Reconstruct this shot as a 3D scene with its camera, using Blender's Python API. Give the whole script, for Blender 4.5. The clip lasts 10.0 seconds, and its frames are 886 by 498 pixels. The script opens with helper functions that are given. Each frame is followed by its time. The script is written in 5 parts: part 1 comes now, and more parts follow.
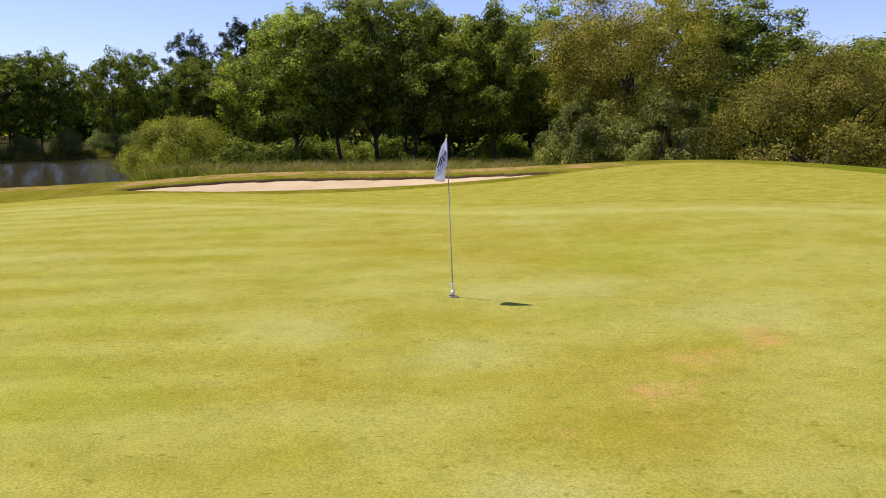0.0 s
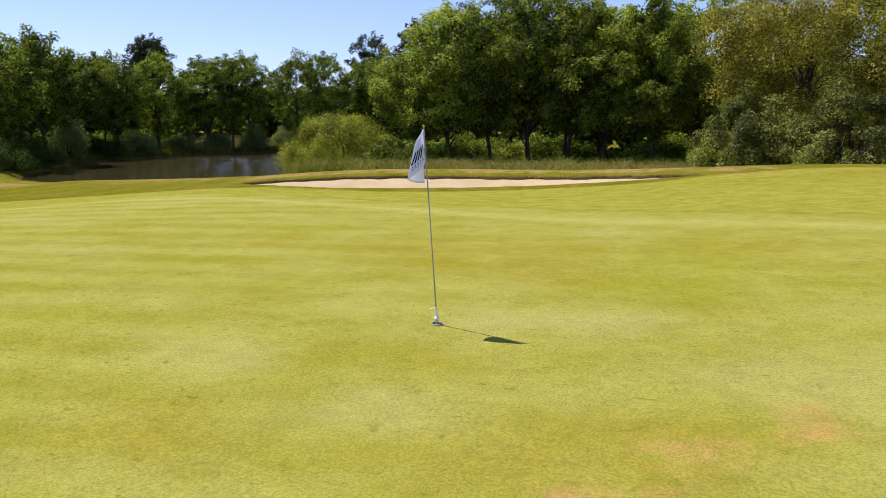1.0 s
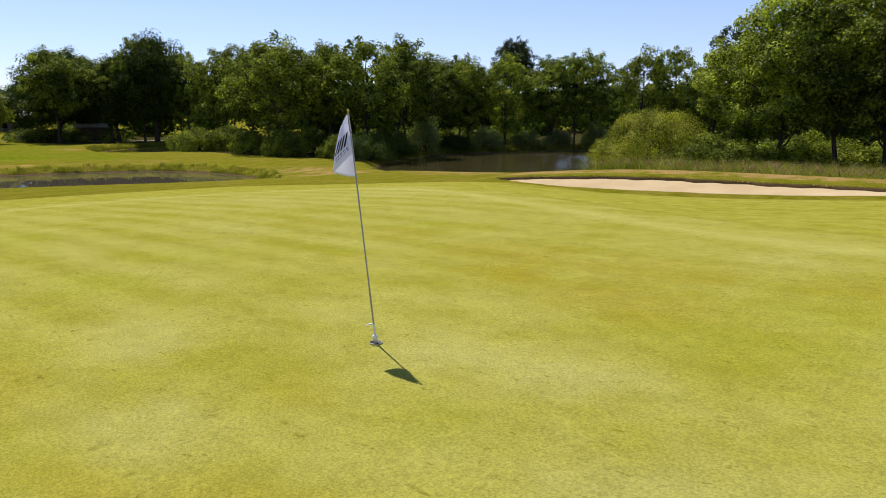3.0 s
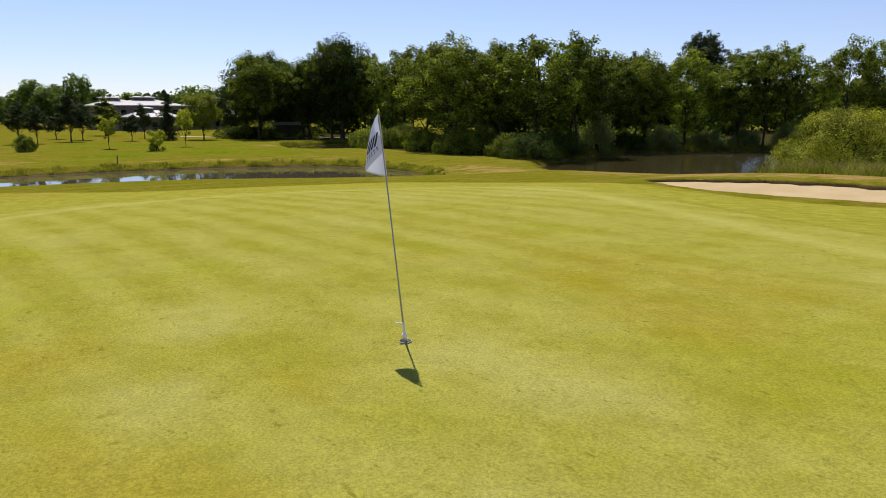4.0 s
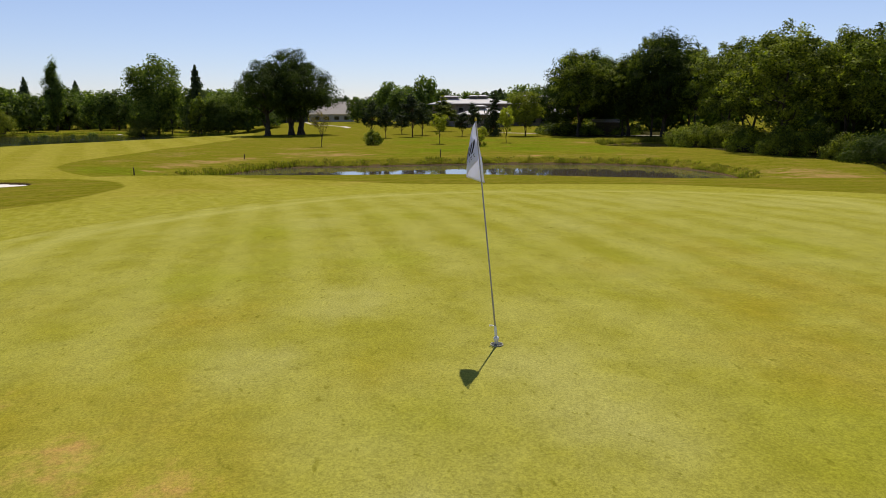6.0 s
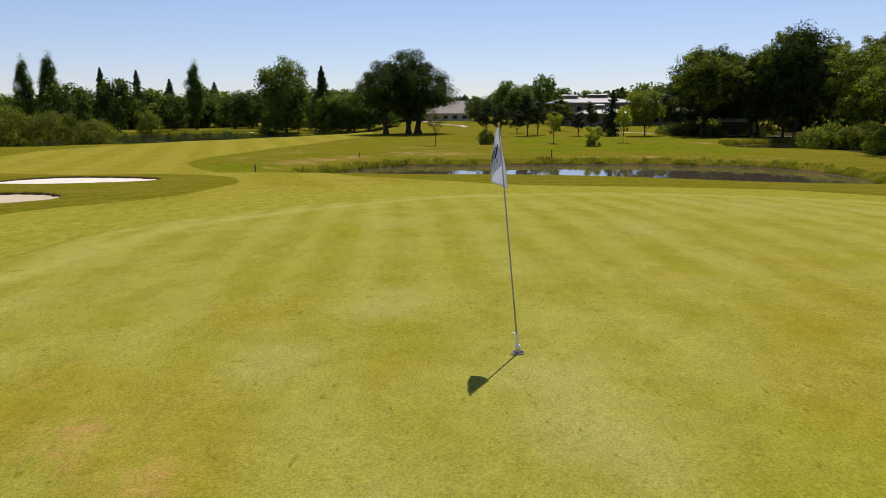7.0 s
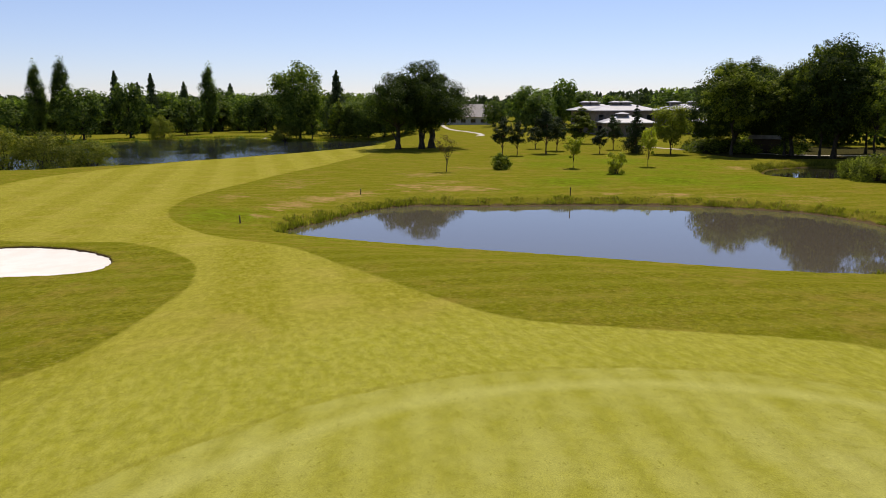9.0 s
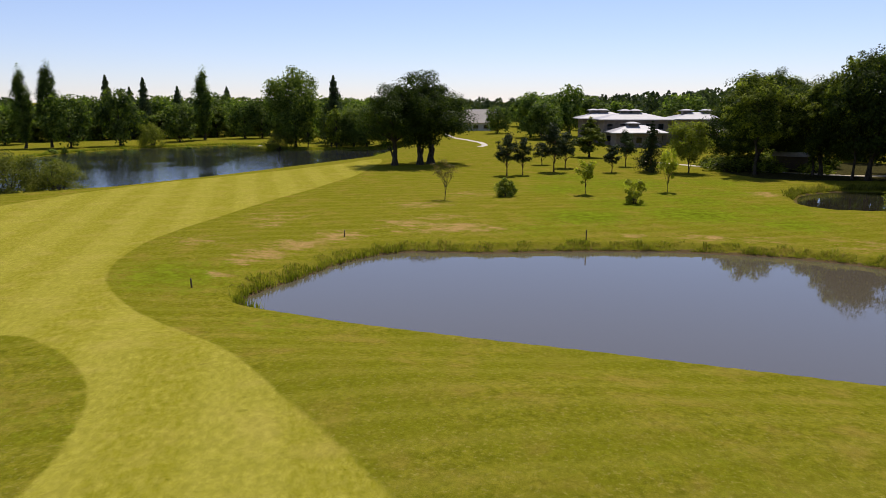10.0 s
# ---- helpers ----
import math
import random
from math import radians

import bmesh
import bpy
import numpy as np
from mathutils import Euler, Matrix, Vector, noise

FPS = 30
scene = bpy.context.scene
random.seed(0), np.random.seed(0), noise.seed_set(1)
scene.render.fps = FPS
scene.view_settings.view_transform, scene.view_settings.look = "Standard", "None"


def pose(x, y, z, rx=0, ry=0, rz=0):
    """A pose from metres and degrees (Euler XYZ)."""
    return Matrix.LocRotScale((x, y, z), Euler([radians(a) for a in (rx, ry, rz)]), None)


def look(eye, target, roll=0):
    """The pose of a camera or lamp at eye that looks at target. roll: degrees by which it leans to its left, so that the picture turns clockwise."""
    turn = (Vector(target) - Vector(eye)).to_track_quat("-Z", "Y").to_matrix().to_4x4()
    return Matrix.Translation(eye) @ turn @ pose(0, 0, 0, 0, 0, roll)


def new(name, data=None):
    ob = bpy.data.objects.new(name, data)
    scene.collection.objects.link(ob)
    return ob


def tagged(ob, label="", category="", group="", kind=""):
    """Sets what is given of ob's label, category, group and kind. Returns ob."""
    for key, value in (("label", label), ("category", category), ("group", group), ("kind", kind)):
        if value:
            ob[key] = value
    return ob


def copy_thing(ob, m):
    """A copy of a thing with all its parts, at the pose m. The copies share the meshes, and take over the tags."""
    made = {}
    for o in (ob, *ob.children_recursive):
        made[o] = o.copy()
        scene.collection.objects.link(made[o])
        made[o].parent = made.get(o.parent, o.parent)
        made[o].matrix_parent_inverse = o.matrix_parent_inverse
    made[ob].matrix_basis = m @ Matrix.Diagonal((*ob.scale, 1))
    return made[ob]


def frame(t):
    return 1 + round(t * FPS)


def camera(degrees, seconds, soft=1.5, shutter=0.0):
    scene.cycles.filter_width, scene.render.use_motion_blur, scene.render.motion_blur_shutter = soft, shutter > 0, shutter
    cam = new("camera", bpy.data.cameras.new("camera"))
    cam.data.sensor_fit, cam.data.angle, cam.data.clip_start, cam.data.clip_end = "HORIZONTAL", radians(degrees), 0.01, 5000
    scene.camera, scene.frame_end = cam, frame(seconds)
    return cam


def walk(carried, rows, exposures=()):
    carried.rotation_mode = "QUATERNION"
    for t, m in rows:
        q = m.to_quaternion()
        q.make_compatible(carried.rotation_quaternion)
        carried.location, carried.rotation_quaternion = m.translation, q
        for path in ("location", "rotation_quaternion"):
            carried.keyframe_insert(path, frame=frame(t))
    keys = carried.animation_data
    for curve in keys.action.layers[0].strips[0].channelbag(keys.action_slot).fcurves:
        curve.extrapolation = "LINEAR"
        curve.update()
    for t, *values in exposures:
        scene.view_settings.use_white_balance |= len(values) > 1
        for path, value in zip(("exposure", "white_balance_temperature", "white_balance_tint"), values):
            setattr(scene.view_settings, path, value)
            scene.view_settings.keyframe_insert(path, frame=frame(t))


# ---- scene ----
cam = camera(63.6, 10.0, soft=0.9)
METRES, EYE, TILT, LEAN, TURN = 29.5, 2.2, 4.9, -3.0, 0.0
ROWS = [
    (0.0, 0.0, 0.0, 0.0, -0.82, -15.32, 2.98),
    (0.5, 0.0387, 0.0341, -0.0076, 6.61, -14.94, 3.47),
    (1.0, 0.0681, 0.0651, -0.0133, 13.35, -14.54, 3.96),
    (1.5, 0.0969, 0.0952, -0.0197, 20.45, -14.01, 4.4),
    (2.0, 0.1217, 0.1195, -0.0242, 27.11, -13.5, 4.74),
    (2.5, 0.1454, 0.1424, -0.0282, 34.46, -12.91, 5.06),
    (4.0, 0.1914, 0.1973, -0.0347, 56.05, -11.05, 5.61),
    (4.5, 0.2017, 0.2142, -0.0359, 63.11, -10.42, 5.66),
    (5.0, 0.2097, 0.2293, -0.037, 69.47, -9.85, 5.65),
    (5.5, 0.2164, 0.2447, -0.0375, 75.96, -9.29, 5.56),
    (6.0, 0.2205, 0.2589, -0.0381, 81.79, -8.79, 5.42),
    (7.5, 0.2221, 0.3, -0.0366, 92.97, -7.95, 4.94),
    (8.0, 0.1913, 0.3113, -0.0036, 92.92, -8.09, 4.93),
    (8.5, 0.1107, 0.3244, 0.0486, 92.89, -8.22, 4.89),
    (9.0, -0.0051, 0.3321, 0.0942, 92.88, -8.31, 4.85),
    (9.5, -0.1622, 0.3397, 0.1467, 92.99, -8.36, 4.8),
    (10.0, -0.3332, 0.3434, 0.1932, 93.13, -8.37, 4.78),
]
walk(cam, [(t, pose(0, 0, EYE, TILT, LEAN, TURN) @ pose(METRES * x, METRES * y, METRES * z, 90 + pitch, roll, yaw)) for t, x, y, z, yaw, pitch, roll in ROWS],
     exposures=[(0.0, 0.47, 6150, 25), (1.0, 0.46, 6150, 18), (2.5, 0.42, 6280, 15), (4.0, 0.22, 6600, 13), (5.0, 0.10, 6700, 12), (7.5, 0.0, 6800, 12), (10.0, 0.18, 6600, 15)])

# ---- light ----
SUN = Vector((-1.09, 0.26, 2.06)).normalized()
lamp = new("sun", bpy.data.lights.new("sun", "SUN"))
lamp.data.energy, lamp.data.angle, lamp.data.color = 4.4, radians(0.53), (1.0, 0.95, 0.86)
lamp.matrix_basis = look((0, 0, 60), Vector((0, 0, 60)) - SUN)
world = bpy.data.worlds.new("sky")
scene.world = world
world.use_nodes = True
sky = world.node_tree.nodes.new("ShaderNodeTexSky")
sky.sky_type, sky.sun_disc = "NISHITA", False
sky.sun_elevation, sky.sun_rotation = math.asin(SUN.z), math.atan2(SUN.x, SUN.y)
sky.air_density, sky.dust_density, sky.ozone_density = 1.0, 0.0, 3.0
back = world.node_tree.nodes["Background"]
up = world.node_tree.nodes.new("ShaderNodeTexCoord")
axis = world.node_tree.nodes.new("ShaderNodeSeparateXYZ")
rise = world.node_tree.nodes.new("ShaderNodeMapRange")
rise.inputs["From Max"].default_value = 0.3
tint = world.node_tree.nodes.new("ShaderNodeMix")
tint.data_type = "RGBA"
tint.inputs[6].default_value, tint.inputs[7].default_value = (0.77, 0.81, 1.08, 1), (1.14, 0.99, 1.0, 1)
haze = world.node_tree.nodes.new("ShaderNodeMix")
haze.data_type, haze.blend_type = "RGBA", "MULTIPLY"
haze.inputs[0].default_value = 1.0
for here, there in ((up.outputs["Generated"], axis.inputs[0]), (axis.outputs[2], rise.inputs["Value"]), (rise.outputs[0], tint.inputs[0]), (tint.outputs[2], haze.inputs[7]), (sky.outputs[0], haze.inputs[6]), (haze.outputs[2], back.inputs[0])):
    world.node_tree.links.new(here, there)
back.inputs[1].default_value = 0.106


# ---- materials ----
class Nodes:
    """A material under construction: each method adds a node and returns its output."""

    def __init__(self, name):
        self.mat = bpy.data.materials.new(name)
        self.mat.use_nodes = True
        self.tree = self.mat.node_tree
        self.tree.nodes.clear()
        self.out = self.tree.nodes.new("ShaderNodeOutputMaterial")

    def put(self, socket, value):
        if isinstance(value, bpy.types.NodeSocket):
            self.tree.links.new(value, socket)
        elif isinstance(value, (tuple, list)) and len(value) == 3 and socket.type == "RGBA":
            socket.default_value = (*value, 1)
        else:
            socket.default_value = value

    def place(self):
        return self.tree.nodes.new("ShaderNodeNewGeometry").outputs["Position"]

    def local(self):
        return self.tree.nodes.new("ShaderNodeTexCoord").outputs["Object"]

    def stretch(self, vec, x, y, z):
        n = self.tree.nodes.new("ShaderNodeVectorMath")
        n.operation = "MULTIPLY"
        self.put(n.inputs[0], vec)
        n.inputs[1].default_value = (x, y, z)
        return n.outputs[0]

    def part_of(self, vec, axis):
        n = self.tree.nodes.new("ShaderNodeSeparateXYZ")
        self.put(n.inputs[0], vec)
        return n.outputs[axis]

    def noise(self, scale, vec=None, detail=3.0, rough=0.55):
        n = self.tree.nodes.new("ShaderNodeTexNoise")
        self.put(n.inputs["Vector"], vec or self.place())
        n.inputs["Scale"].default_value, n.inputs["Detail"].default_value = scale, detail
        n.inputs["Roughness"].default_value = rough
        return n.outputs["Fac"]

    def attr(self, name):
        n = self.tree.nodes.new("ShaderNodeAttribute")
        n.attribute_name = name
        return n.outputs["Fac"]

    def math(self, op, a, b=0.0, clamp=False):
        n = self.tree.nodes.new("ShaderNodeMath")
        n.operation, n.use_clamp = op, clamp
        self.put(n.inputs[0], a)
        self.put(n.inputs[1], b)
        return n.outputs[0]

    def ramp(self, value, low, high, to_low=0.0, to_high=1.0):
        n = self.tree.nodes.new("ShaderNodeMapRange")
        n.interpolation_type = "SMOOTHSTEP"
        for key, v in (("Value", value), ("From Min", low), ("From Max", high), ("To Min", to_low), ("To Max", to_high)):
            self.put(n.inputs[key], v)
        return n.outputs[0]

    def mix(self, fac, a, b, blend="MIX"):
        n = self.tree.nodes.new("ShaderNodeMix")
        n.data_type, n.blend_type = "RGBA", blend
        self.put(n.inputs[0], fac)
        self.put(n.inputs[6], a)
        self.put(n.inputs[7], b)
        return n.outputs[2]

    def island(self):
        return self.tree.nodes.new("ShaderNodeNewGeometry").outputs["Random Per Island"]

    def thing(self):
        return self.tree.nodes.new("ShaderNodeObjectInfo").outputs["Random"]

    def bump(self, height, strength, distance):
        n = self.tree.nodes.new("ShaderNodeBump")
        self.put(n.inputs["Height"], height)
        self.put(n.inputs["Strength"], strength)
        n.inputs["Distance"].default_value = distance
        return n.outputs[0]

    def surface(self, color, rough=0.8, metal=0.0, normal=None, spec=0.5, through_light=None, amount=0.3, ior=1.5):
        n = self.tree.nodes.new("ShaderNodeBsdfPrincipled")
        self.put(n.inputs["Base Color"], color)
        self.put(n.inputs["Roughness"], rough)
        self.put(n.inputs["Metallic"], metal)
        self.put(n.inputs["Specular IOR Level"], spec)
        n.inputs["IOR"].default_value = ior
        if normal:
            self.put(n.inputs["Normal"], normal)
        shader = n.outputs[0]
        if through_light is not None:
            leaf = self.tree.nodes.new("ShaderNodeBsdfTranslucent")
            self.put(leaf.inputs[0], through_light)
            m = self.tree.nodes.new("ShaderNodeMixShader")
            m.inputs[0].default_value = amount
            self.tree.links.new(shader, m.inputs[1])
            self.tree.links.new(leaf.outputs[0], m.inputs[2])
            shader = m.outputs[0]
        self.tree.links.new(shader, self.out.inputs[0])
        return self.mat


def plain(name, color, rough=0.6, metal=0.0, grain=8.0, vary=0.25, relief=0.002):
    n = Nodes(name)
    a = n.noise(grain, n.local())
    b = n.noise(grain * 7, n.local())
    both = n.math("ADD", n.math("MULTIPLY", a, 0.6), n.math("MULTIPLY", b, 0.4))
    dark = tuple(c * (1 - vary) for c in color)
    light = tuple(min(1, c * (1 + vary)) for c in color)
    return n.surface(n.mix(n.ramp(both, 0.3, 0.7), dark, light), rough, metal, n.bump(both, 0.4, relief))


def foliage(name, dark, light, glow=0.35, rough=0.6, spec=0.06):
    """Leaves that differ one from another, with light through the blade."""
    n = Nodes(name)
    patch = n.noise(0.45, n.local(), 2.0)
    pick = n.math("ADD", n.math("MULTIPLY", n.island(), 0.55), n.math("MULTIPLY", n.ramp(patch, 0.3, 0.7), 0.45))
    col = n.mix(n.ramp(pick, 0.18, 1.0), dark, light)
    tone = n.ramp(n.thing(), 0.0, 1.0, 0.78, 1.18)
    grey = n.tree.nodes.new("ShaderNodeHueSaturation")
    n.put(grey.inputs["Color"], col)
    n.put(grey.inputs["Value"], tone)
    col = grey.outputs[0]
    lit = n.mix(1.0, col, (1.45, 1.65, 0.55), "MULTIPLY")
    return n.surface(col, rough, 0.0, None, spec, lit, glow)


def turf():
    """Mown grass in its cuts: green, fringe, fairway and rough, with dry and bare spots."""
    n = Nodes("turf")
    p = n.place()
    wob = n.math("MULTIPLY", n.math("SUBTRACT", n.noise(1.6, p, 4.0), 0.5), 0.35)
    fine_wob = n.math("MULTIPLY", n.math("SUBTRACT", n.noise(12.0, p, 2.0), 0.5), 0.14)
    wob = n.math("ADD", wob, fine_wob)
    green = n.ramp(n.math("ADD", n.attr("cut_green"), wob), -0.06, 0.06, 1.0, 0.0)
    collar = n.ramp(n.math("ABSOLUTE", n.math("ADD", n.attr("cut_green"), 1.15)), 0.0, 0.55, 1.0, 0.0)
    edge = n.ramp(n.math("ABSOLUTE", n.math("SUBTRACT", n.math("ADD", n.attr("cut_green"), wob), 0.12)), 0.0, 0.16, 0.14, 0.0)
    fair = n.ramp(n.math("ADD", n.attr("cut_fairway"), wob), -0.12, 0.12, 1.0, 0.0)
    dry = n.attr("dry")
    soil = n.attr("soil")
    wide = n.noise(0.13, p, 3.0)
    patchy = n.noise(0.42, p, 4.0, 0.6)
    mid = n.noise(1.3, p, 5.0, 0.65)
    small = n.noise(7.0, p, 5.0, 0.7)
    grain = n.noise(42.0, p, 4.0, 0.75)
    blade = n.noise(150.0, p, 2.0, 0.7)
    px, py = n.part_of(p, 0), n.part_of(p, 1)
    # the green: pale blades over mustard thatch, cut in alternate lanes
    along_lane = n.noise(0.7, n.stretch(p, 0.8, 1.0, 1.0), 5.0, 0.66)
    g = n.mix(n.ramp(along_lane, 0.30, 0.70), (0.238, 0.224, 0.026), (0.288, 0.272, 0.056))
    g = n.mix(n.ramp(n.math("ADD", n.attr("verdant"), n.math("SUBTRACT", mid, 0.5)), 0.15, 1.05, 0.0, 0.65), g, n.mix(small, (0.198, 0.208, 0.012), (0.240, 0.248, 0.016)))
    g = n.mix(n.ramp(n.math("ADD", n.attr("thatch"), n.math("SUBTRACT", mid, 0.5)), 0.15, 1.05, 0.0, 0.70), g, n.mix(n.ramp(small, 0.35, 0.65), (0.215, 0.178, 0.012), (0.262, 0.208, 0.020)))
    g = n.mix(n.ramp(n.math("ADD", n.attr("pallid"), n.math("SUBTRACT", mid, 0.5)), 0.15, 0.95, 0.0, 0.75), g, n.mix(small, (0.290, 0.276, 0.070), (0.350, 0.330, 0.104)))
    row = n.math("ADD", n.math("ADD", py, n.math("MULTIPLY", n.noise(0.5, p, 2.0), 0.16)), n.math("MULTIPLY", px, -0.0875))
    stripe = n.math("SINE", n.math("MULTIPLY", row, 6.0))
    fade = n.ramp(n.noise(0.35, n.stretch(p, 0.6, 1.0, 1.0), 3.0), 0.35, 0.65, 0.60, 1.0)
    lanes = n.math("MULTIPLY", n.math("MULTIPLY", n.ramp(stripe, -0.3, 1.0), n.ramp(px, 4.0, -8.0, 0.10, 0.40)), fade)
    g = n.mix(lanes, g, (0.330, 0.316, 0.072))
    crease = n.math("MULTIPLY", n.ramp(stripe, -0.55, -1.0), n.ramp(px, 3.0, -8.0, 0.06, 0.24))
    g = n.mix(n.math("MULTIPLY", crease, fade), g, (0.190, 0.186, 0.014))
    g = n.mix(n.math("MULTIPLY", collar, 0.6), g, (0.345, 0.328, 0.085))
    pitted = n.ramp(n.noise(11.0, n.stretch(p, 0.6, 1.0, 1.0), 3.0, 0.6), 0.63, 0.72, 0.0, 0.62)
    g = n.mix(pitted, g, n.mix(small, (0.150, 0.120, 0.012), (0.125, 0.135, 0.012)))
    across = n.math("ADD", n.math("MULTIPLY", py, 0.92), n.math("MULTIPLY", px, -0.30))
    alongway = n.math("ADD", n.math("MULTIPLY", px, 0.92), n.math("MULTIPLY", py, 0.30))
    comb = n.tree.nodes.new("ShaderNodeCombineXYZ")
    n.put(comb.inputs[0], n.math("MULTIPLY", alongway, 0.55))
    n.put(comb.inputs[1], n.math("MULTIPLY", across, 1.3))
    streak = n.noise(3.0, comb.outputs[0], 5.0, 0.7)
    f = n.mix(n.ramp(streak, 0.32, 0.68), (0.192, 0.176, 0.014), (0.275, 0.246, 0.034))
    f = n.mix(n.ramp(mid, 0.36, 0.62, 0.35, 0.0), f, (0.165, 0.158, 0.010))
    f = n.mix(n.ramp(patchy, 0.46, 0.68, 0.0, 0.55), f, (0.285, 0.232, 0.046))
    lane = n.math("SINE", n.math("MULTIPLY", n.math("ADD", across, n.math("MULTIPLY", mid, 0.5)), 1.25))
    f = n.mix(n.math("MULTIPLY", n.ramp(lane, -0.5, 0.5), 0.30), f, (0.315, 0.280, 0.048))
    f = n.mix(n.ramp(n.attr("cut_green"), 9.0, 3.0, 0.0, 0.8), f, n.mix(n.ramp(streak, 0.3, 0.7), (0.228, 0.220, 0.020), (0.292, 0.276, 0.046)))
    r = n.mix(n.ramp(n.noise(3.0, p, 6.0, 0.75), 0.3, 0.7), (0.094, 0.098, 0.006), (0.186, 0.170, 0.013))
    r = n.mix(n.ramp(patchy, 0.45, 0.68, 0.0, 0.55), r, (0.225, 0.160, 0.030))
    r = n.mix(n.ramp(n.noise(0.24, p, 5.0, 0.65), 0.44, 0.62, 0.0, 0.65), r, n.mix(small, (0.090, 0.097, 0.004), (0.165, 0.162, 0.010)))
    swath = n.math("SINE", n.math("MULTIPLY", n.math("ADD", n.math("ADD", px, n.math("MULTIPLY", mid, 0.9)), n.math("MULTIPLY", py, 0.28)), 2.6))
    r = n.mix(n.math("MULTIPLY", n.ramp(swath, -0.2, 0.9), 0.26), r, (0.215, 0.190, 0.024))
    r = n.mix(n.ramp(small, 0.52, 0.74, 0.0, 0.7), r, (0.260, 0.222, 0.054))
    lush = n.ramp(n.math("ADD", n.attr("lush"), n.math("MULTIPLY", n.math("SUBTRACT", mid, 0.5), 1.4)), 0.3, 0.95)
    r = n.mix(lush, r, n.mix(n.ramp(mid, 0.3, 0.7), (0.062, 0.090, 0.003), (0.160, 0.196, 0.011)))
    col = n.mix(green, n.mix(fair, r, f), g)
    col = n.mix(edge, col, (0.085, 0.070, 0.010))
    # worn flecks, and each blade's light and dark
    fleck = n.ramp(n.noise(2.6, n.stretch(p, 1.0, 0.6, 1.0), 6.0, 0.75), 0.60, 0.72, 0.0, 0.42)
    col = n.mix(fleck, col, n.mix(green, (0.070, 0.064, 0.008), (0.120, 0.105, 0.010)))
    # woodland floor: leaf litter, darkened as well for the shade under the crowns
    litter_shade = n.ramp(n.math("ADD", n.attr("litter_shade"), n.math("MULTIPLY", n.math("SUBTRACT", mid, 0.5), 1.2)), 0.35, 0.65)
    col = n.mix(litter_shade, col, n.mix(n.ramp(small, 0.4, 0.7), (0.030, 0.026, 0.012), (0.075, 0.070, 0.018)))
    ragged = n.math("ADD", n.math("MULTIPLY", n.math("SUBTRACT", small, 0.5), 1.1), n.math("MULTIPLY", n.math("SUBTRACT", n.noise(0.9, n.stretch(p, 1.5, 0.7, 1.0), 5.0, 0.7), 0.5), n.mix(green, (3.2, 3.2, 3.2), (0.8, 0.8, 0.8))))
    parch = n.ramp(n.math("ADD", dry, n.math("MULTIPLY", ragged, n.ramp(dry, 0.05, 0.4))), 0.45, 1.25)
    col = n.mix(parch, col, n.mix(green, n.mix(grain, (0.270, 0.168, 0.056), (0.345, 0.232, 0.084)), (0.390, 0.225, 0.072)))
    earth = n.ramp(n.math("ADD", soil, n.math("MULTIPLY", n.math("SUBTRACT", small, 0.5), 0.9)), 0.45, 0.75)
    col = n.mix(earth, col, n.mix(grain, (0.060, 0.038, 0.018), (0.150, 0.105, 0.050)))
    both = n.math("ADD", n.math("MULTIPLY", grain, 0.6), n.math("MULTIPLY", blade, 0.4))
    speck = n.ramp(both, 0.32, 0.68, n.mix(green, (0.64, 0.64, 0.64), (0.66, 0.66, 0.66)), n.mix(green, (1.36, 1.36, 1.36), (1.34, 1.34, 1.34)))
    val = n.tree.nodes.new("ShaderNodeHueSaturation")
    n.put(val.inputs["Color"], col)
    mottle = n.ramp(n.noise(3.6, n.stretch(p, 0.8, 1.0, 1.0), 6.0, 0.8), 0.30, 0.70, 0.83, 1.15)
    mottle = n.math("ADD", 1.0, n.math("MULTIPLY", n.math("SUBTRACT", mottle, 1.0), n.ramp(green, 0.0, 1.0, 0.9, 0.6)))
    n.put(val.inputs["Value"], n.math("MULTIPLY", speck, mottle))
    tall = n.math("ADD", n.math("MULTIPLY", small, 0.5), n.math("MULTIPLY", both, 0.5))
    depth = n.mix(green, n.mix(fair, (0.62, 0.62, 0.62), (0.26, 0.26, 0.26)), (0.11, 0.11, 0.11))
    return n.surface(val.outputs[0], 0.9, 0.0, n.bump(n.math("MULTIPLY", tall, depth), 0.8, 0.09), 0.0)


def sand_surface():
    n = Nodes("sand")
    p = n.place()
    rake = n.noise(5.0, n.stretch(p, 1.0, 6.0, 1.0), 3.0)
    grain = n.noise(90.0, p, 2.0)
    col = n.mix(n.ramp(n.noise(0.8, p), 0.3, 0.7), n.mix(n.attr("pale"), (0.43, 0.32, 0.165), (0.74, 0.69, 0.61)), n.mix(n.attr("pale"), (0.51, 0.39, 0.215), (0.80, 0.76, 0.69)))
    col = n.mix(n.math("MULTIPLY", grain, 0.35), col, (0.42, 0.32, 0.2))
    return n.surface(col, 0.95, 0.0, n.bump(n.math("ADD", rake, n.math("MULTIPLY", grain, 0.2)), 0.5, 0.04), 0.1)


def water_surface(name, color, ripple):
    n = Nodes(name)
    p = n.place()
    wave = n.math("ADD", n.noise(2.2, n.stretch(p, 1, 1.6, 1), 3.0), n.math("MULTIPLY", n.noise(9.0, p, 2.0), 0.3))
    calm = n.ramp(n.noise(0.06, p, 2.0), 0.35, 0.65, 0.25, 1.0)
    return n.surface(color, 0.03, 0.0, n.bump(n.math("MULTIPLY", wave, calm), ripple, 0.05), 0.5, ior=1.78)


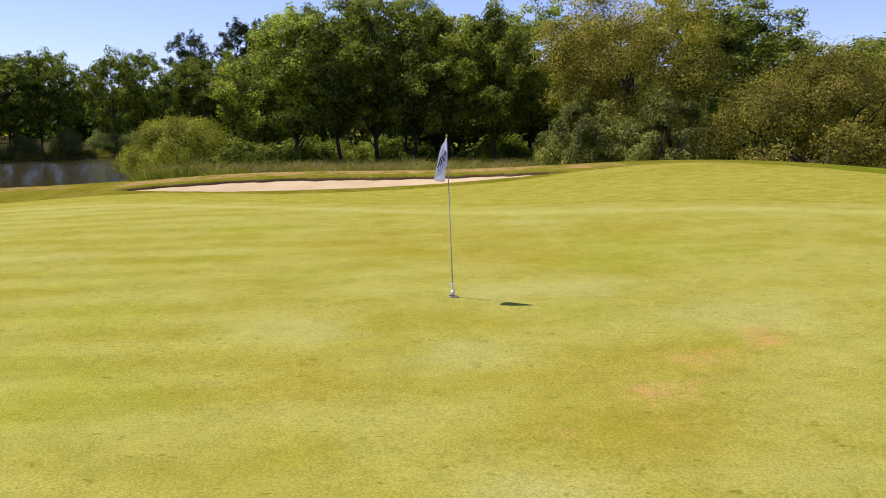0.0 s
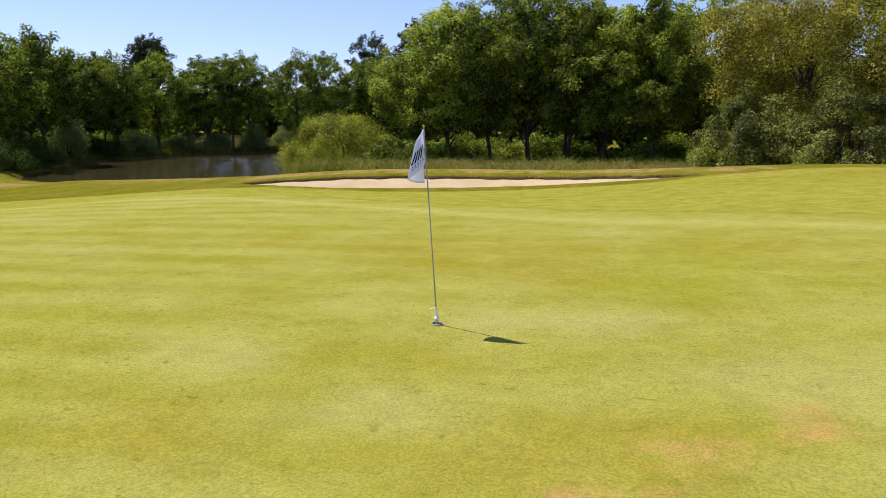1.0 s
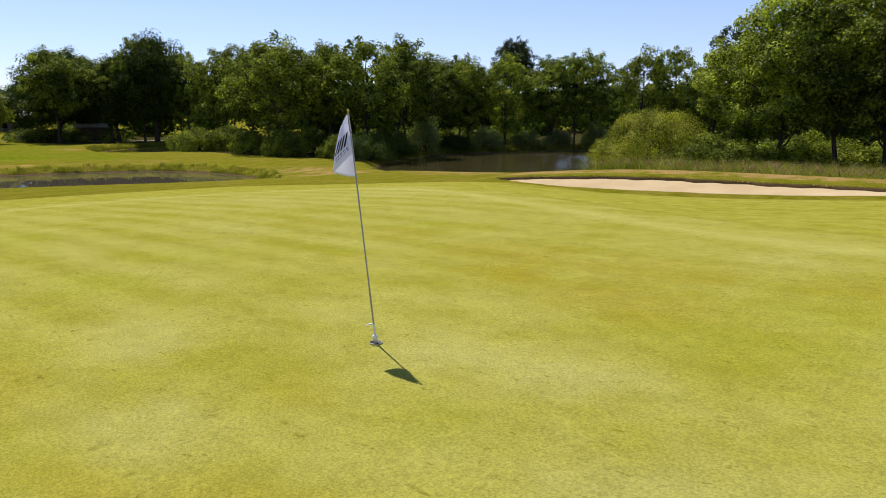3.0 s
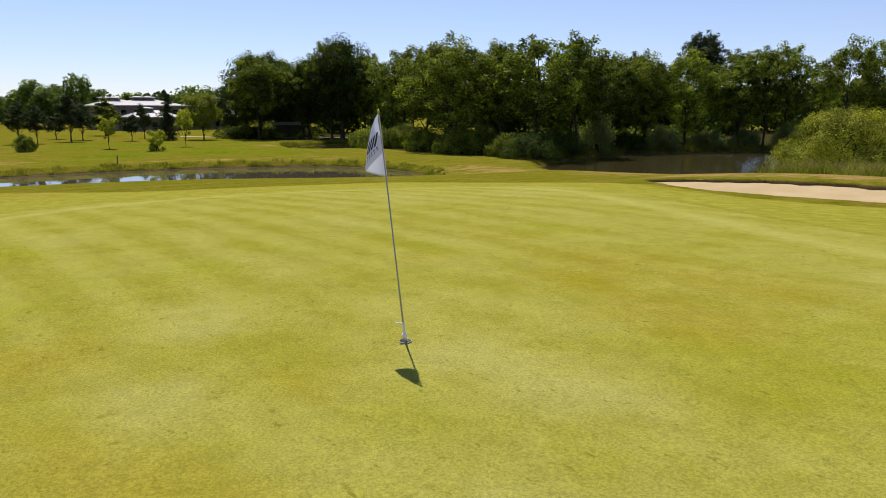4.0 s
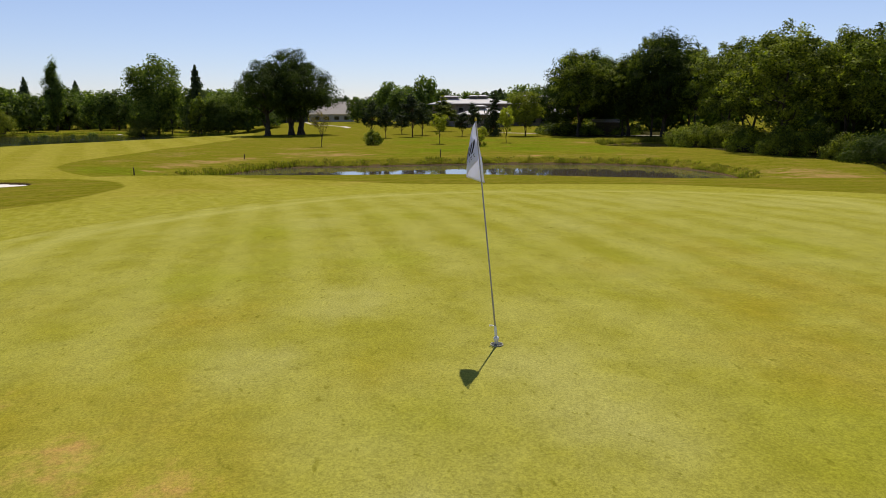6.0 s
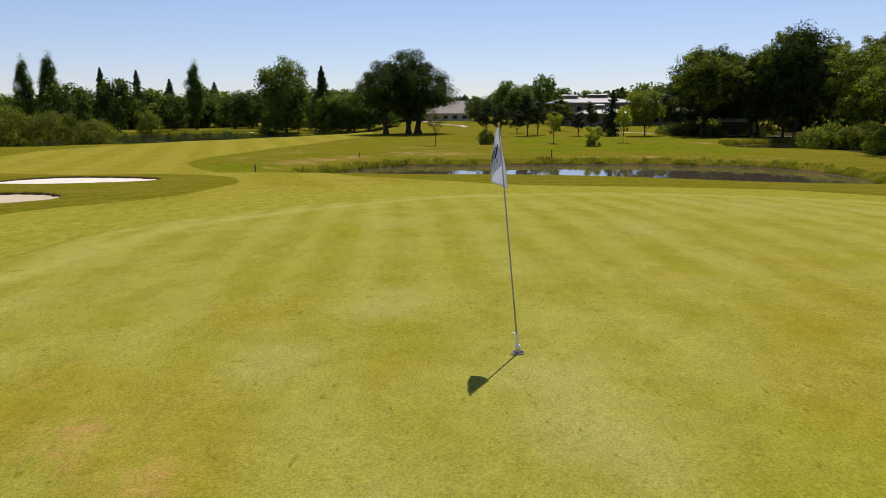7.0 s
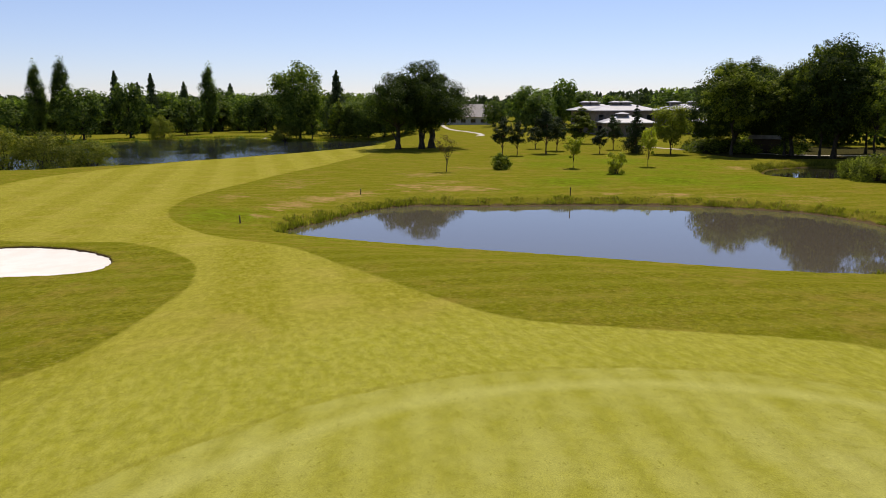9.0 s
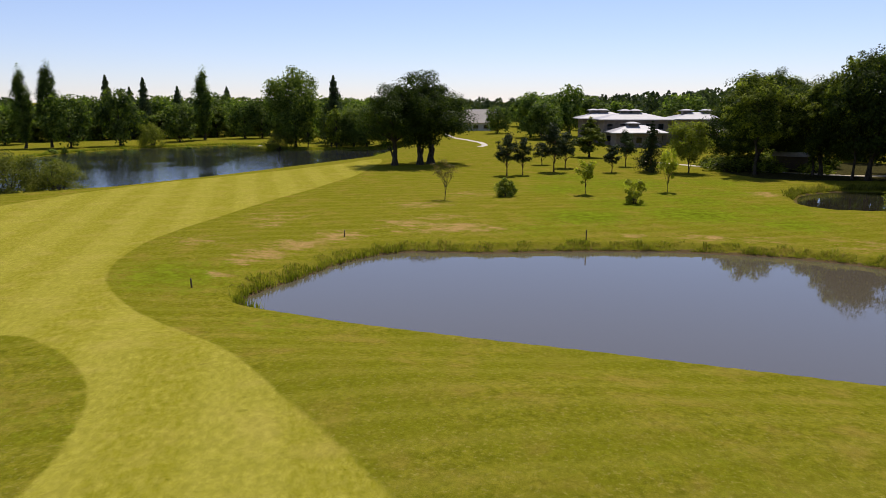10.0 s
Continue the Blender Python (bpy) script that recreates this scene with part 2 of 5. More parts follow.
def bark(name, dark, light):
    n = Nodes(name)
    p = n.local()
    ridges = n.noise(9.0, n.stretch(p, 1.0, 1.0, 0.18), 4.0, 0.6)
    moss = n.ramp(n.noise(1.4, p), 0.5, 0.75, 0.0, 0.4)
    col = n.mix(moss, n.mix(n.ramp(ridges, 0.35, 0.65), dark, light), (0.06, 0.07, 0.025))
    return n.surface(col, 0.9, 0.0, n.bump(ridges, 0.9, 0.03), 0.2)


TURF, SAND = turf(), sand_surface()
POND_WATER = water_surface("pond_water", (0.088, 0.074, 0.052), 0.012)
FAR_LAKE_WATER = water_surface("far_lake_water", (0.022, 0.024, 0.024), 0.45)
LAKE_WATER = water_surface("lake_water", (0.058, 0.048, 0.020), 0.7)
CANAL_WATER = water_surface("canal_water", (0.024, 0.022, 0.014), 0.05)
BARK = bark("bark", (0.020, 0.016, 0.011), (0.075, 0.060, 0.042))
PINE_BARK = bark("pine_bark", (0.045, 0.026, 0.016), (0.130, 0.075, 0.045))
OAK_LEAF = foliage("oak_leaves", (0.030, 0.046, 0.006), (0.300, 0.335, 0.048), 0.40, 0.6, 0.06)
LIME_LEAF = foliage("bright_leaves", (0.042, 0.062, 0.008), (0.360, 0.385, 0.052), 0.42, 0.6, 0.06)
HEDGE_LEAF = foliage("osier_leaves", (0.080, 0.094, 0.012), (0.260, 0.262, 0.042), 0.38)
NORTH_LEAF = foliage("wood_leaves", (0.034, 0.052, 0.007), (0.430, 0.465, 0.072), 0.42, 0.55, 0.10)
MID_LEAF = foliage("tall_willow_leaves", (0.064, 0.094, 0.018), (0.230, 0.270, 0.060), 0.50)
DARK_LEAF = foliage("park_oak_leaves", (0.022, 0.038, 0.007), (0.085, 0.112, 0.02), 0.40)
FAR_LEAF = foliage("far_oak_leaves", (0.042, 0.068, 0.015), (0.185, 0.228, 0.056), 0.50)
OLIVE_LEAF = foliage("willow_leaves", (0.056, 0.050, 0.008), (0.480, 0.410, 0.072), 0.36, 0.6, 0.06)
ELDER_LEAF = foliage("grey_leaves", (0.050, 0.060, 0.009), (0.440, 0.445, 0.092), 0.30, 0.5, 0.12)
BUSH_LEAF = foliage("bush_leaves", (0.070, 0.078, 0.008), (0.400, 0.395, 0.050), 0.34, 0.6, 0.06)
SALLOW_LEAF = foliage("sallow_leaves", (0.12, 0.14, 0.045), (0.32, 0.33, 0.13), 0.42)
YOUNG_LEAF = foliage("young_leaves", (0.20, 0.21, 0.022), (0.44, 0.42, 0.07), 0.52)
NEEDLE = foliage("needles", (0.020, 0.032, 0.010), (0.072, 0.090, 0.030), 0.16, 0.6)
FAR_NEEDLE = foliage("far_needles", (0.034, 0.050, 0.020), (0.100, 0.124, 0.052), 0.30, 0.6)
MAPLE_LEAF = foliage("maple_leaves", (0.13, 0.15, 0.018), (0.32, 0.33, 0.06), 0.5)
DRY_LEAF = foliage("dry_leaves", (0.080, 0.060, 0.022), (0.200, 0.150, 0.060), 0.3)
GRASS_BLADE = foliage("grass_blades", (0.09, 0.096, 0.014), (0.3, 0.265, 0.065), 0.45)
REED_BLADE = foliage("bank_grass_blades", (0.1, 0.115, 0.012), (0.28, 0.265, 0.045), 0.5)
MEADOW_BLADE = foliage("meadow_blades", (0.10, 0.112, 0.016), (0.34, 0.310, 0.085), 0.42)
STRAW_BLADE = foliage("straw_blades", (0.150, 0.110, 0.030), (0.380, 0.290, 0.100), 0.35)
SEED_HEAD = foliage("grass_seed_heads", (0.240, 0.140, 0.090), (0.420, 0.290, 0.190), 0.3)


# ---- mesh helpers ----
def part(name, mesh, material, parent, label=""):
    """Links a mesh (or a bmesh) as one object under a thing or a part."""
    if isinstance(mesh, bmesh.types.BMesh):
        data = bpy.data.meshes.new(name)
        mesh.to_mesh(data)
        mesh.free()
        mesh = data
    if material and not mesh.materials:
        mesh.materials.append(material)
    ob = new(name, mesh)
    ob.parent = parent
    return tagged(ob, label)


def fast_mesh(name, verts, faces, soft=False):
    """A mesh from arrays; all faces have the same number of corners."""
    verts, faces = np.asarray(verts, np.float32), np.asarray(faces, np.int32)
    m = bpy.data.meshes.new(name)
    k = faces.shape[1]
    m.vertices.add(len(verts))
    m.vertices.foreach_set("co", verts.ravel())
    m.loops.add(faces.size)
    m.loops.foreach_set("vertex_index", faces.ravel())
    m.polygons.add(len(faces))
    m.polygons.foreach_set("loop_start", np.arange(0, faces.size, k, dtype=np.int32))
    m.polygons.foreach_set("loop_total", np.full(len(faces), k, np.int32))
    if soft:
        m.polygons.foreach_set("use_smooth", np.ones(len(faces), bool))
    m.update(calc_edges=True)
    m.validate()
    return m


def unit(v):
    return v / np.maximum(np.linalg.norm(v, axis=-1, keepdims=True), 1e-9)


def tubes(paths, sides=7):
    """Tapered round limbs along polylines: [(points, radii), ...] as one set of verts and quads."""
    verts, faces, base = [], [], 0
    for pts, radii in paths:
        pts = np.asarray(pts, float)
        way = unit(np.gradient(pts, axis=0))
        side = unit(np.cross(way, np.array([0.31, 0.87, 0.38])))
        up = np.cross(side, way)
        a = np.linspace(0, 2 * math.pi, sides, endpoint=False)
        ring = side[:, None] * np.cos(a)[None, :, None] + up[:, None] * np.sin(a)[None, :, None]
        verts.append((pts[:, None] + ring * np.asarray(radii, float)[:, None, None]).reshape(-1, 3))
        for i in range(len(pts) - 1):
            for j in range(sides):
                k = (j + 1) % sides
                faces.append((base + i * sides + j, base + i * sides + k, base + (i + 1) * sides + k, base + (i + 1) * sides + j))
        base += len(pts) * sides
    return np.concatenate(verts), np.array(faces)


def leaf_cards(rng, at, out, size, narrow=0.55, droop=0.0, order=1.0):
    """Small pointed leaves at the given points, turned roughly outwards."""
    n = len(at)
    normal = unit(out * order + rng.normal(size=(n, 3)) * 0.55 + np.array([0, 0, 0.35]))
    along = unit(np.cross(normal, rng.normal(size=(n, 3))) + np.array([0, 0, -droop]))
    across = np.cross(normal, along)
    s = size * rng.uniform(0.65, 1.35, (n, 1))
    a, b = along * s * 0.5, across * s * 0.6 * narrow
    verts = np.stack([at + a, at - a * 0.7 + b, at - a * 0.7 - b], 1).reshape(-1, 3)
    return verts, np.arange(3 * n).reshape(-1, 3)


def bend(start, end, rng, steps=6, wander=0.12, sag=0.0):
    """A slightly crooked line from start to end."""
    t = np.linspace(0, 1, steps)[:, None]
    start, end = np.asarray(start, float), np.asarray(end, float)
    length = np.linalg.norm(end - start)
    line = start + (end - start) * t
    line[1:-1] += rng.normal(size=(steps - 2, 3)) * wander * length * 0.3
    line[:, 2] += (sag * length * 4 * t * (1 - t))[:, 0]
    return line


def lobes_of(rng, count, centre, radii, lobe, flat=1.0, hollow=0.45):
    """Clump centres spread through an egg-shaped crown, with their sizes."""
    d = unit(rng.normal(size=(count, 3)))
    reach = rng.uniform(hollow, 1.0, (count, 1)) ** 0.6
    wave = 1 + 0.18 * np.sin(d[:, :1] * 4 + rng.uniform(0, 6)) * np.cos(d[:, 2:] * 3 + rng.uniform(0, 6))
    at = np.asarray(centre) + d * reach * wave * np.asarray(radii)
    return at, lobe * rng.uniform(0.65, 1.35, count), flat


def fill(rng, at, size, flat, leaves):
    """Leaf points over the shells of the clumps, fuller above than below."""
    weight = size ** 2 / (size ** 2).sum()
    who = rng.choice(len(at), leaves, p=weight)
    d = unit(rng.normal(size=(leaves, 3)) + np.array([0, 0, 0.25]))
    r = size[who, None] * (0.35 + 0.85 * rng.random((leaves, 1)) ** 0.8)
    pull = rng.uniform(0.75, 1.25, (len(at), 3))
    return at[who] + d * r * pull[who] * np.array([1, 1, flat]), d


def tree(name, label, category, leaf, wood, seed, height, crown_low, radius, leaves, leaf_size, clumps=46, stems=1, girth=0.2, lobe=0.3, shape="round", group=""):
    """A tree with a tapered trunk, limbs and a crown of single leaves."""
    rng = np.random.default_rng(seed)
    root = tagged(new(name), label, category, group)
    mid, half = (height + crown_low) / 2, (height - crown_low) / 2
    clumps = int(clumps * 1.7)
    at, size, flat = lobes_of(rng, clumps, (0, 0, mid), (radius, radius, half * 0.95), radius * lobe * 0.9, 0.8, 0.3)
    if shape == "cone":
        k = np.clip((height - at[:, 2]) / (height - crown_low), 0.06, 1)
        at[:, :2] *= (0.15 + 1.0 * k[:, None])
        size *= 0.35 + 0.75 * k
    elif shape == "spire":
        k = np.clip((at[:, 2] - crown_low) / (height - crown_low), 0, 1)
        at[:, :2] *= (0.30 + 1.0 * np.sin(np.pi * (0.10 + 0.86 * k)))[:, None] * 0.72
        flat = 1.7
    elif shape == "upright":
        k = np.clip((at[:, 2] - crown_low) / (height - crown_low), 0, 1)
        at[:, :2] *= (0.62 + 0.55 * np.sin(np.pi * np.clip(0.1 + k * 0.95, 0, 1)))[:, None]
        flat = 0.8
    elif shape == "oak":
        k = np.clip((at[:, 2] - crown_low) / (height - crown_low), 0, 1)
        at[:, :2] *= (0.8 + 0.35 * np.sin(np.pi * np.clip(k * 1.25, 0, 1)))[:, None]
    at[:, 2] = np.maximum(at[:, 2], crown_low * 0.85)
    paths = []
    for s in range(stems):
        lean = rng.normal(size=2) * (0.012 if stems == 1 else 0.16) * height * 0.5
        foot = np.array([0, 0, -0.25]) if stems == 1 else np.array([*(rng.normal(size=2) * girth * 1.6), -0.25])
        top = np.array([lean[0], lean[1], crown_low + (height - crown_low) * 0.72])
        line = bend(foot, top, rng, 9, 0.03)
        g = girth * (1.0 if stems == 1 else 0.7)
        radii = g * np.linspace(1, 0.18, 9)
        radii[0] *= 1.5
        paths.append((line, radii))
        order = rng.permutation(clumps)[: max(6, 18 // stems)]
        for c in order:
            t = np.clip((at[c, 2] * (0.82 if shape == "upright" else 0.62) - 0.2) / top[2], 0.18, 0.92)
            k = int(t * 8)
            paths.append((bend(line[k], at[c], rng, 5, 0.12, 0.06), radii[k] * np.linspace(0.55, 0.12, 5)))
    if girth >= 0.3:
        for pts, radii in paths:
            v, f = tubes([(pts, radii)], 9 if len(pts) > 5 else 6)
            key = "trunk" if len(pts) > 5 else "limb"
            part(key, fast_mesh(key, v, f, True), wood, root)
    else:
        v, f = tubes(paths, 7 if height > 6 else 5)
        part("trunk", fast_mesh("trunk", v, f, True), wood, root)
    p, d = fill(rng, at, size, flat, int(leaves * 1.9))
    d = unit(d + 0.6 * unit(p - np.array([0, 0, crown_low + 0.4 * half])))
    v, f = leaf_cards(rng, p, d, leaf_size * 0.74, 0.62)
    part("crown", fast_mesh("crown", v, f), leaf, root)
    return root


def conifer(name, label, seed, height, radius, tiers, leaf_size, group="", per_tier=9, leaf=None):
    """A spruce or fir: a straight stem with drooping tiers of needled boughs."""
    rng = np.random.default_rng(seed)
    root = tagged(new(name), label, "conifer", group)
    stem = bend((0, 0, -0.2), (0, 0, height * 0.98), rng, 8, 0.01)
    paths = [(stem, np.linspace(height * 0.02, 0.03, 8))]
    pts, outs = [], []
    for i in range(tiers):
        k = i / (tiers - 1)
        z = height * (0.10 + 0.88 * k)
        reach = radius * (1 - k) ** 0.8 * rng.uniform(0.55, 1.25) + 0.12
        for j in range(per_tier):
            a = rng.uniform(0, 2 * math.pi)
            tip = np.array([math.cos(a) * reach, math.sin(a) * reach, z - reach * rng.uniform(0.15, 0.4)])
            reach_j = rng.uniform(0.75, 1.1)
            if i % 2 == 0 and j < 4:
                paths.append((np.array([[0, 0, z], tip * [0.5, 0.5, 1], tip]), [0.05, 0.035, 0.015]))
            m = int(18 + 30 * (1 - k))
            t = rng.uniform(0.12, 1.0, (m, 1)) * reach_j
            spread = rng.normal(size=(m, 3)) * [0.16, 0.16, 0.10] * reach
            pts.append(np.array([0, 0, z]) + (tip - [0, 0, z]) * t + spread)
            outs.append(np.tile(unit(tip - [0, 0, z - 0.5 * reach]), (m, 1)))
    v, f = tubes(paths, 5)
    part("trunk", fast_mesh("trunk", v, f, True), PINE_BARK, root)
    v, f = leaf_cards(rng, np.concatenate(pts), np.concatenate(outs), leaf_size * 0.75, 0.45, 0.5)
    part("crown", fast_mesh("crown", v, f), leaf or NEEDLE, root)
    return root


def shrub(name, label, leaf, seed, height, radius, leaves, leaf_size, clumps=40, lobe=0.26, group="", pointed=0.0, inner=0.6):
    """A bush leafy to the ground, on several thin stems."""
    rng = np.random.default_rng(seed)
    root = tagged(new(name), label, "bush", group)
    d = unit(rng.normal(size=(clumps, 3)))
    d[:, 2] = np.abs(d[:, 2])
    at = d * rng.uniform(inner, 0.95, (clumps, 1)) * [radius, radius, height * 0.86]
    at[:, 2] += height * 0.06
    low = np.clip(1.1 - at[:, 2] / height * pointed, 0.3, 1.1)
    at[:, :2] *= low[:, None]
    size = radius * lobe * rng.uniform(0.7, 1.35, clumps)
    paths = []
    for c in rng.permutation(clumps)[:14]:
        paths.append((bend((rng.normal() * 0.12 * radius, rng.normal() * 0.12 * radius, -0.15), at[c], rng, 6, 0.1, 0.08), np.linspace(0.05, 0.012, 6) * (0.5 + radius * 0.3)))
    v, f = tubes(paths, 5)
    part("stem", fast_mesh("stem", v, f, True), BARK, root)
    p, o = fill(rng, at, size, 0.95, int(leaves * 1.9))
    p[:, 2] = np.abs(p[:, 2])
    o = unit(o + 0.8 * unit(p - np.array([0, 0, height * 0.3])))
    v, f = leaf_cards(rng, p, o, leaf_size * 0.74, 0.62)
    part("foliage", fast_mesh("foliage", v, f), leaf, root)
    return root


def blades(name, label, at, tall, wide, material, seed, lean=0.35, heads=None):
    """Uncountable standing grass as one object: bent blades at the given points."""
    rng = np.random.default_rng(seed)
    n = len(at)
    h = tall * rng.uniform(0.5, 1.3, (n, 1))
    a = rng.uniform(0, 2 * math.pi, n)
    side = np.stack([np.cos(a), np.sin(a), np.zeros(n)], 1) * wide * 0.5
    tip = np.concatenate([rng.normal(size=(n, 2)) * lean * h, h], 1)
    midp = at + tip * [0.35, 0.35, 0.55]
    verts = np.stack([at - side, at + side, midp + side * 0.8, midp - side * 0.8, at + tip], 1)
    low = np.arange(n)[:, None] * 5 + np.array([0, 1, 2, 3])
    high = np.arange(n)[:, None] * 5 + np.array([3, 2, 4, 4])
    tri = np.concatenate([low[:, [0, 1, 2]], low[:, [0, 2, 3]], high[:, [0, 1, 2]]])
    ob = tagged(new(name, fast_mesh(name, verts.reshape(-1, 3), tri)), label, "grass", "", "stuff")
    ob.data.materials.append(material)
    return ob


# ---- land ----
WATER, FAR_WATER = -3.55, -5.75


def ease(t):
    t = np.clip(t, 0, 1)
    return t * t * (3 - 2 * t)


def loop(points, steps=12):
    """A smooth closed line through the points."""
    p, out = np.array(points, float), []
    n = len(p)
    for i in range(n):
        a, b, c, d = p[i - 1], p[i], p[(i + 1) % n], p[(i + 2) % n]
        for k in range(steps):
            t = k / steps
            out.append(0.5 * (2 * b + (c - a) * t + (2 * a - 5 * b + 4 * c - d) * t * t + (3 * b - a - 3 * c + d) * t ** 3))
    return np.array(out)


def away(line, x, y):
    """Distance from a closed line, negative inside it."""
    x, y = np.asarray(x, float), np.asarray(y, float)
    shape = x.shape
    x, y = x.ravel(), y.ravel()
    best, inside = np.full(x.shape, 1e9), np.zeros(x.shape, bool)
    for (ax, ay), (bx, by) in zip(line, np.roll(line, -1, 0)):
        dx, dy = bx - ax, by - ay
        t = np.clip(((x - ax) * dx + (y - ay) * dy) / (dx * dx + dy * dy + 1e-12), 0, 1)
        best = np.minimum(best, (x - ax - t * dx) ** 2 + (y - ay - t * dy) ** 2)
        inside ^= ((ay > y) != (by > y)) & (x < dx * (y - ay) / (dy if dy else 1e-12) + ax)
    d = np.sqrt(best)
    d[inside] *= -1
    return d.reshape(shape)


def near_away(line, x, y, reach):
    """The same, worked out only within reach of the line's middle."""
    d = np.full(x.shape, 99.0)
    c, half = line.mean(0), np.ptp(line, 0).max() / 2
    close = np.hypot(x - c[0], y - c[1]) < half + reach
    d[close] = away(line, x[close], y[close])
    return d


POND = loop([(-50.5, -5), (-57, -3), (-62.5, -0.5), (-66, 3.5), (-66, 10), (-67, 18), (-67, 26), (-65, 33.5), (-61, 39), (-52, 41), (-43.5, 38), (-38.8, 33), (-38.8, 27), (-40, 22.5), (-42.4, 15), (-44.5, 8), (-47, 1)])
LAKE = loop([(-47, 52), (-55, 62), (-61, 74), (-61, 86), (-56, 100), (-51, 116), (-46, 128), (-36, 132), (-26, 122), (-25, 100), (-24, 78), (-25, 63), (-28, 54), (-37, 50)])
FAR_LAKE = loop([(-118, -70), (-123, -58), (-128, -51), (-148, -40), (-170, -30), (-190, -21), (-208, -14), (-221, -13), (-226, -20), (-223, -32), (-222, -43), (-228, -54), (-241, -62), (-246, -73), (-231, -92), (-206, -106), (-160, -104), (-128, -88)])
BASIN = loop([(-91, -62), (-99, -43), (-110, -33), (-128, -22), (-150, -11), (-180, -6), (-230, -12), (-330, -12), (-430, -50), (-430, -260), (-160, -230), (-100, -120)], 8)
CANAL = loop([(-88.5, 47), (-93, 45.8), (-100, 48), (-105, 52), (-108, 60), (-106, 78), (-100, 82), (-95, 71), (-90.5, 58), (-87.6, 52)])
GREEN = loop([(-17.2, 14.2), (-16.7, 17), (-15.2, 19.6), (-12.5, 21.3), (-9, 21.3), (-5, 19.9), (-1, 18.2), (3, 17), (7.5, 16.4), (12, 14), (14, 8), (11, 2), (5, -0.3), (-0.5, 0.6), (-4, 1.2), (-7.8, 1.4), (-10.5, 2.9), (-12.8, 4.7), (-14.8, 6.6), (-16.2, 8.9), (-17, 11.6)])
FAIRWAY = loop([(-19, 21), (-20.4, 18.5), (-21.2, 13.9), (-22.2, 10.5), (-25.7, 7.5), (-28.5, 5.7), (-32.4, 3), (-37.5, -0.8), (-42, -5.2), (-45.8, -9), (-49.7, -12.2), (-52.9, -14), (-58.5, -15.9), (-66.9, -17.1), (-79.8, -16), (-93.6, -14.1), (-120, -10), (-150, -10), (-150, -17), (-120, -30), (-98, -40), (-80, -43), (-62, -38), (-47, -28), (-40.2, -18.3), (-39.6, -11.9), (-38.9, -9.9), (-36.3, -6.8), (-32.8, -4), (-29.5, -2.6), (-25.4, -1.6), (-17.5, -1.2), (-13, -4), (-6, -4), (2, -5), (13, -3), (18, 7), (16.5, 15), (13, 21), (9, 25.4), (5.5, 25), (3, 23.6), (0, 22.9), (-5, 22.3), (-12, 24)])
NORTH_BUNKER = loop([(-11.8, 26.6), (-9.4, 24.5), (-6.6, 23.3), (-3, 23.7), (0.5, 24.3), (4.7, 25.2), (2.8, 26.7), (-1, 27.7), (-5, 28), (-8.5, 27.6)])
WHITE_BUNKER = loop([(-38, -17), (-38, -13.8), (-36.2, -10.6), (-33.4, -8.2), (-30.4, -7.8), (-29.4, -11), (-30.5, -14.6), (-34, -18.6)])
SOUTH_BUNKER = loop([(-24, -12.3), (-23.6, -9.5), (-21.2, -7.1), (-18.4, -5.9), (-17.4, -7.2), (-18.6, -9.2), (-21, -12.2)])
BUNKERS = ((NORTH_BUNKER, 0.0), (WHITE_BUNKER, 1.0), (SOUTH_BUNKER, 0.35))
NORTH_WOOD = loop([(-20, 60), (-14, 57), (-2, 57), (8, 52), (13, 42), (20, 42), (34, 44), (60, 50), (60, 120), (-20, 120)], 6)
WEST_WOOD = loop([(-60, 56), (-74, 53), (-92, 58), (-96, 70), (-130, 120), (-150, 220), (0, 240), (-4, 150), (-22, 140), (-48, 133), (-56, 112), (-65, 90), (-64, 72)], 6)
FAR_WOOD = loop([(-116, 56), (-124, 49), (-140, 50), (-150, 60), (-140, 95), (-118, 95)], 6)
SPAN = [0, 8, 14, 20, 35, 50, 70, 100, 300, 600, 4000]
DROP = [-0.16, -0.19, -0.48, -0.8, -1.6, -2.15, -2.75, -2.9, -2.9, 0, 5]


def lie(x, y):
    """The lie of the land before bunkers are cut: a raised green above ponds, with a knoll beside it."""
    x, y = np.asarray(x, float), np.asarray(y, float)
    r = np.hypot(x + 1, y - 10)
    h = sum(np.interp(r * k, SPAN, DROP) for k in (0.93, 1.0, 1.07)) / 3
    h = h + 1.4 * np.exp(-((x - 12) ** 2 / 120 + (y - 27) ** 2 / 140)) + 0.3 * np.exp(-((x + 9) ** 2 + (y - 25) ** 2) / 50)
    h = h + 0.6 * np.exp(-(((x - 20) / 10) ** 2 + ((y - 9) / 16) ** 2)) + 0.6 * np.exp(-(((x + 6) / 12) ** 2 + ((y - 31.5) / 4.5) ** 2))
    h = h + 0.05 * np.sin(x * 0.31 + 1) * np.cos(y * 0.27) * ease((r - 14) / 12)
    h = h - 2.7 * ease(-near_away(BASIN, x, y, 60) / 17)
    for line, slope, level in ((POND, 11, WATER), (LAKE, 12, WATER), (FAR_LAKE, 8, FAR_WATER), (CANAL, 7, WATER)):
        d = near_away(line, x, y, 30)
        bank = level + 0.12 + 0.45 * ease(d / 0.9)
        k = ease(d / slope)
        if level == FAR_WATER:
            bank = level + 0.12 + 0.08 * np.clip(d, 0, 8)
            wet = np.maximum(level - 0.8, level + 0.12 + 0.10 * d)
            h = np.where(d > 0, h * k + bank * (1 - k), wet)
            continue
        wet = np.maximum(level - 0.8, np.where(d > -3, level + 0.12 * (1 + d / 0.4), level - 0.8))
        h = np.where(d > 0, h * k + bank * (1 - k), wet)
    return h


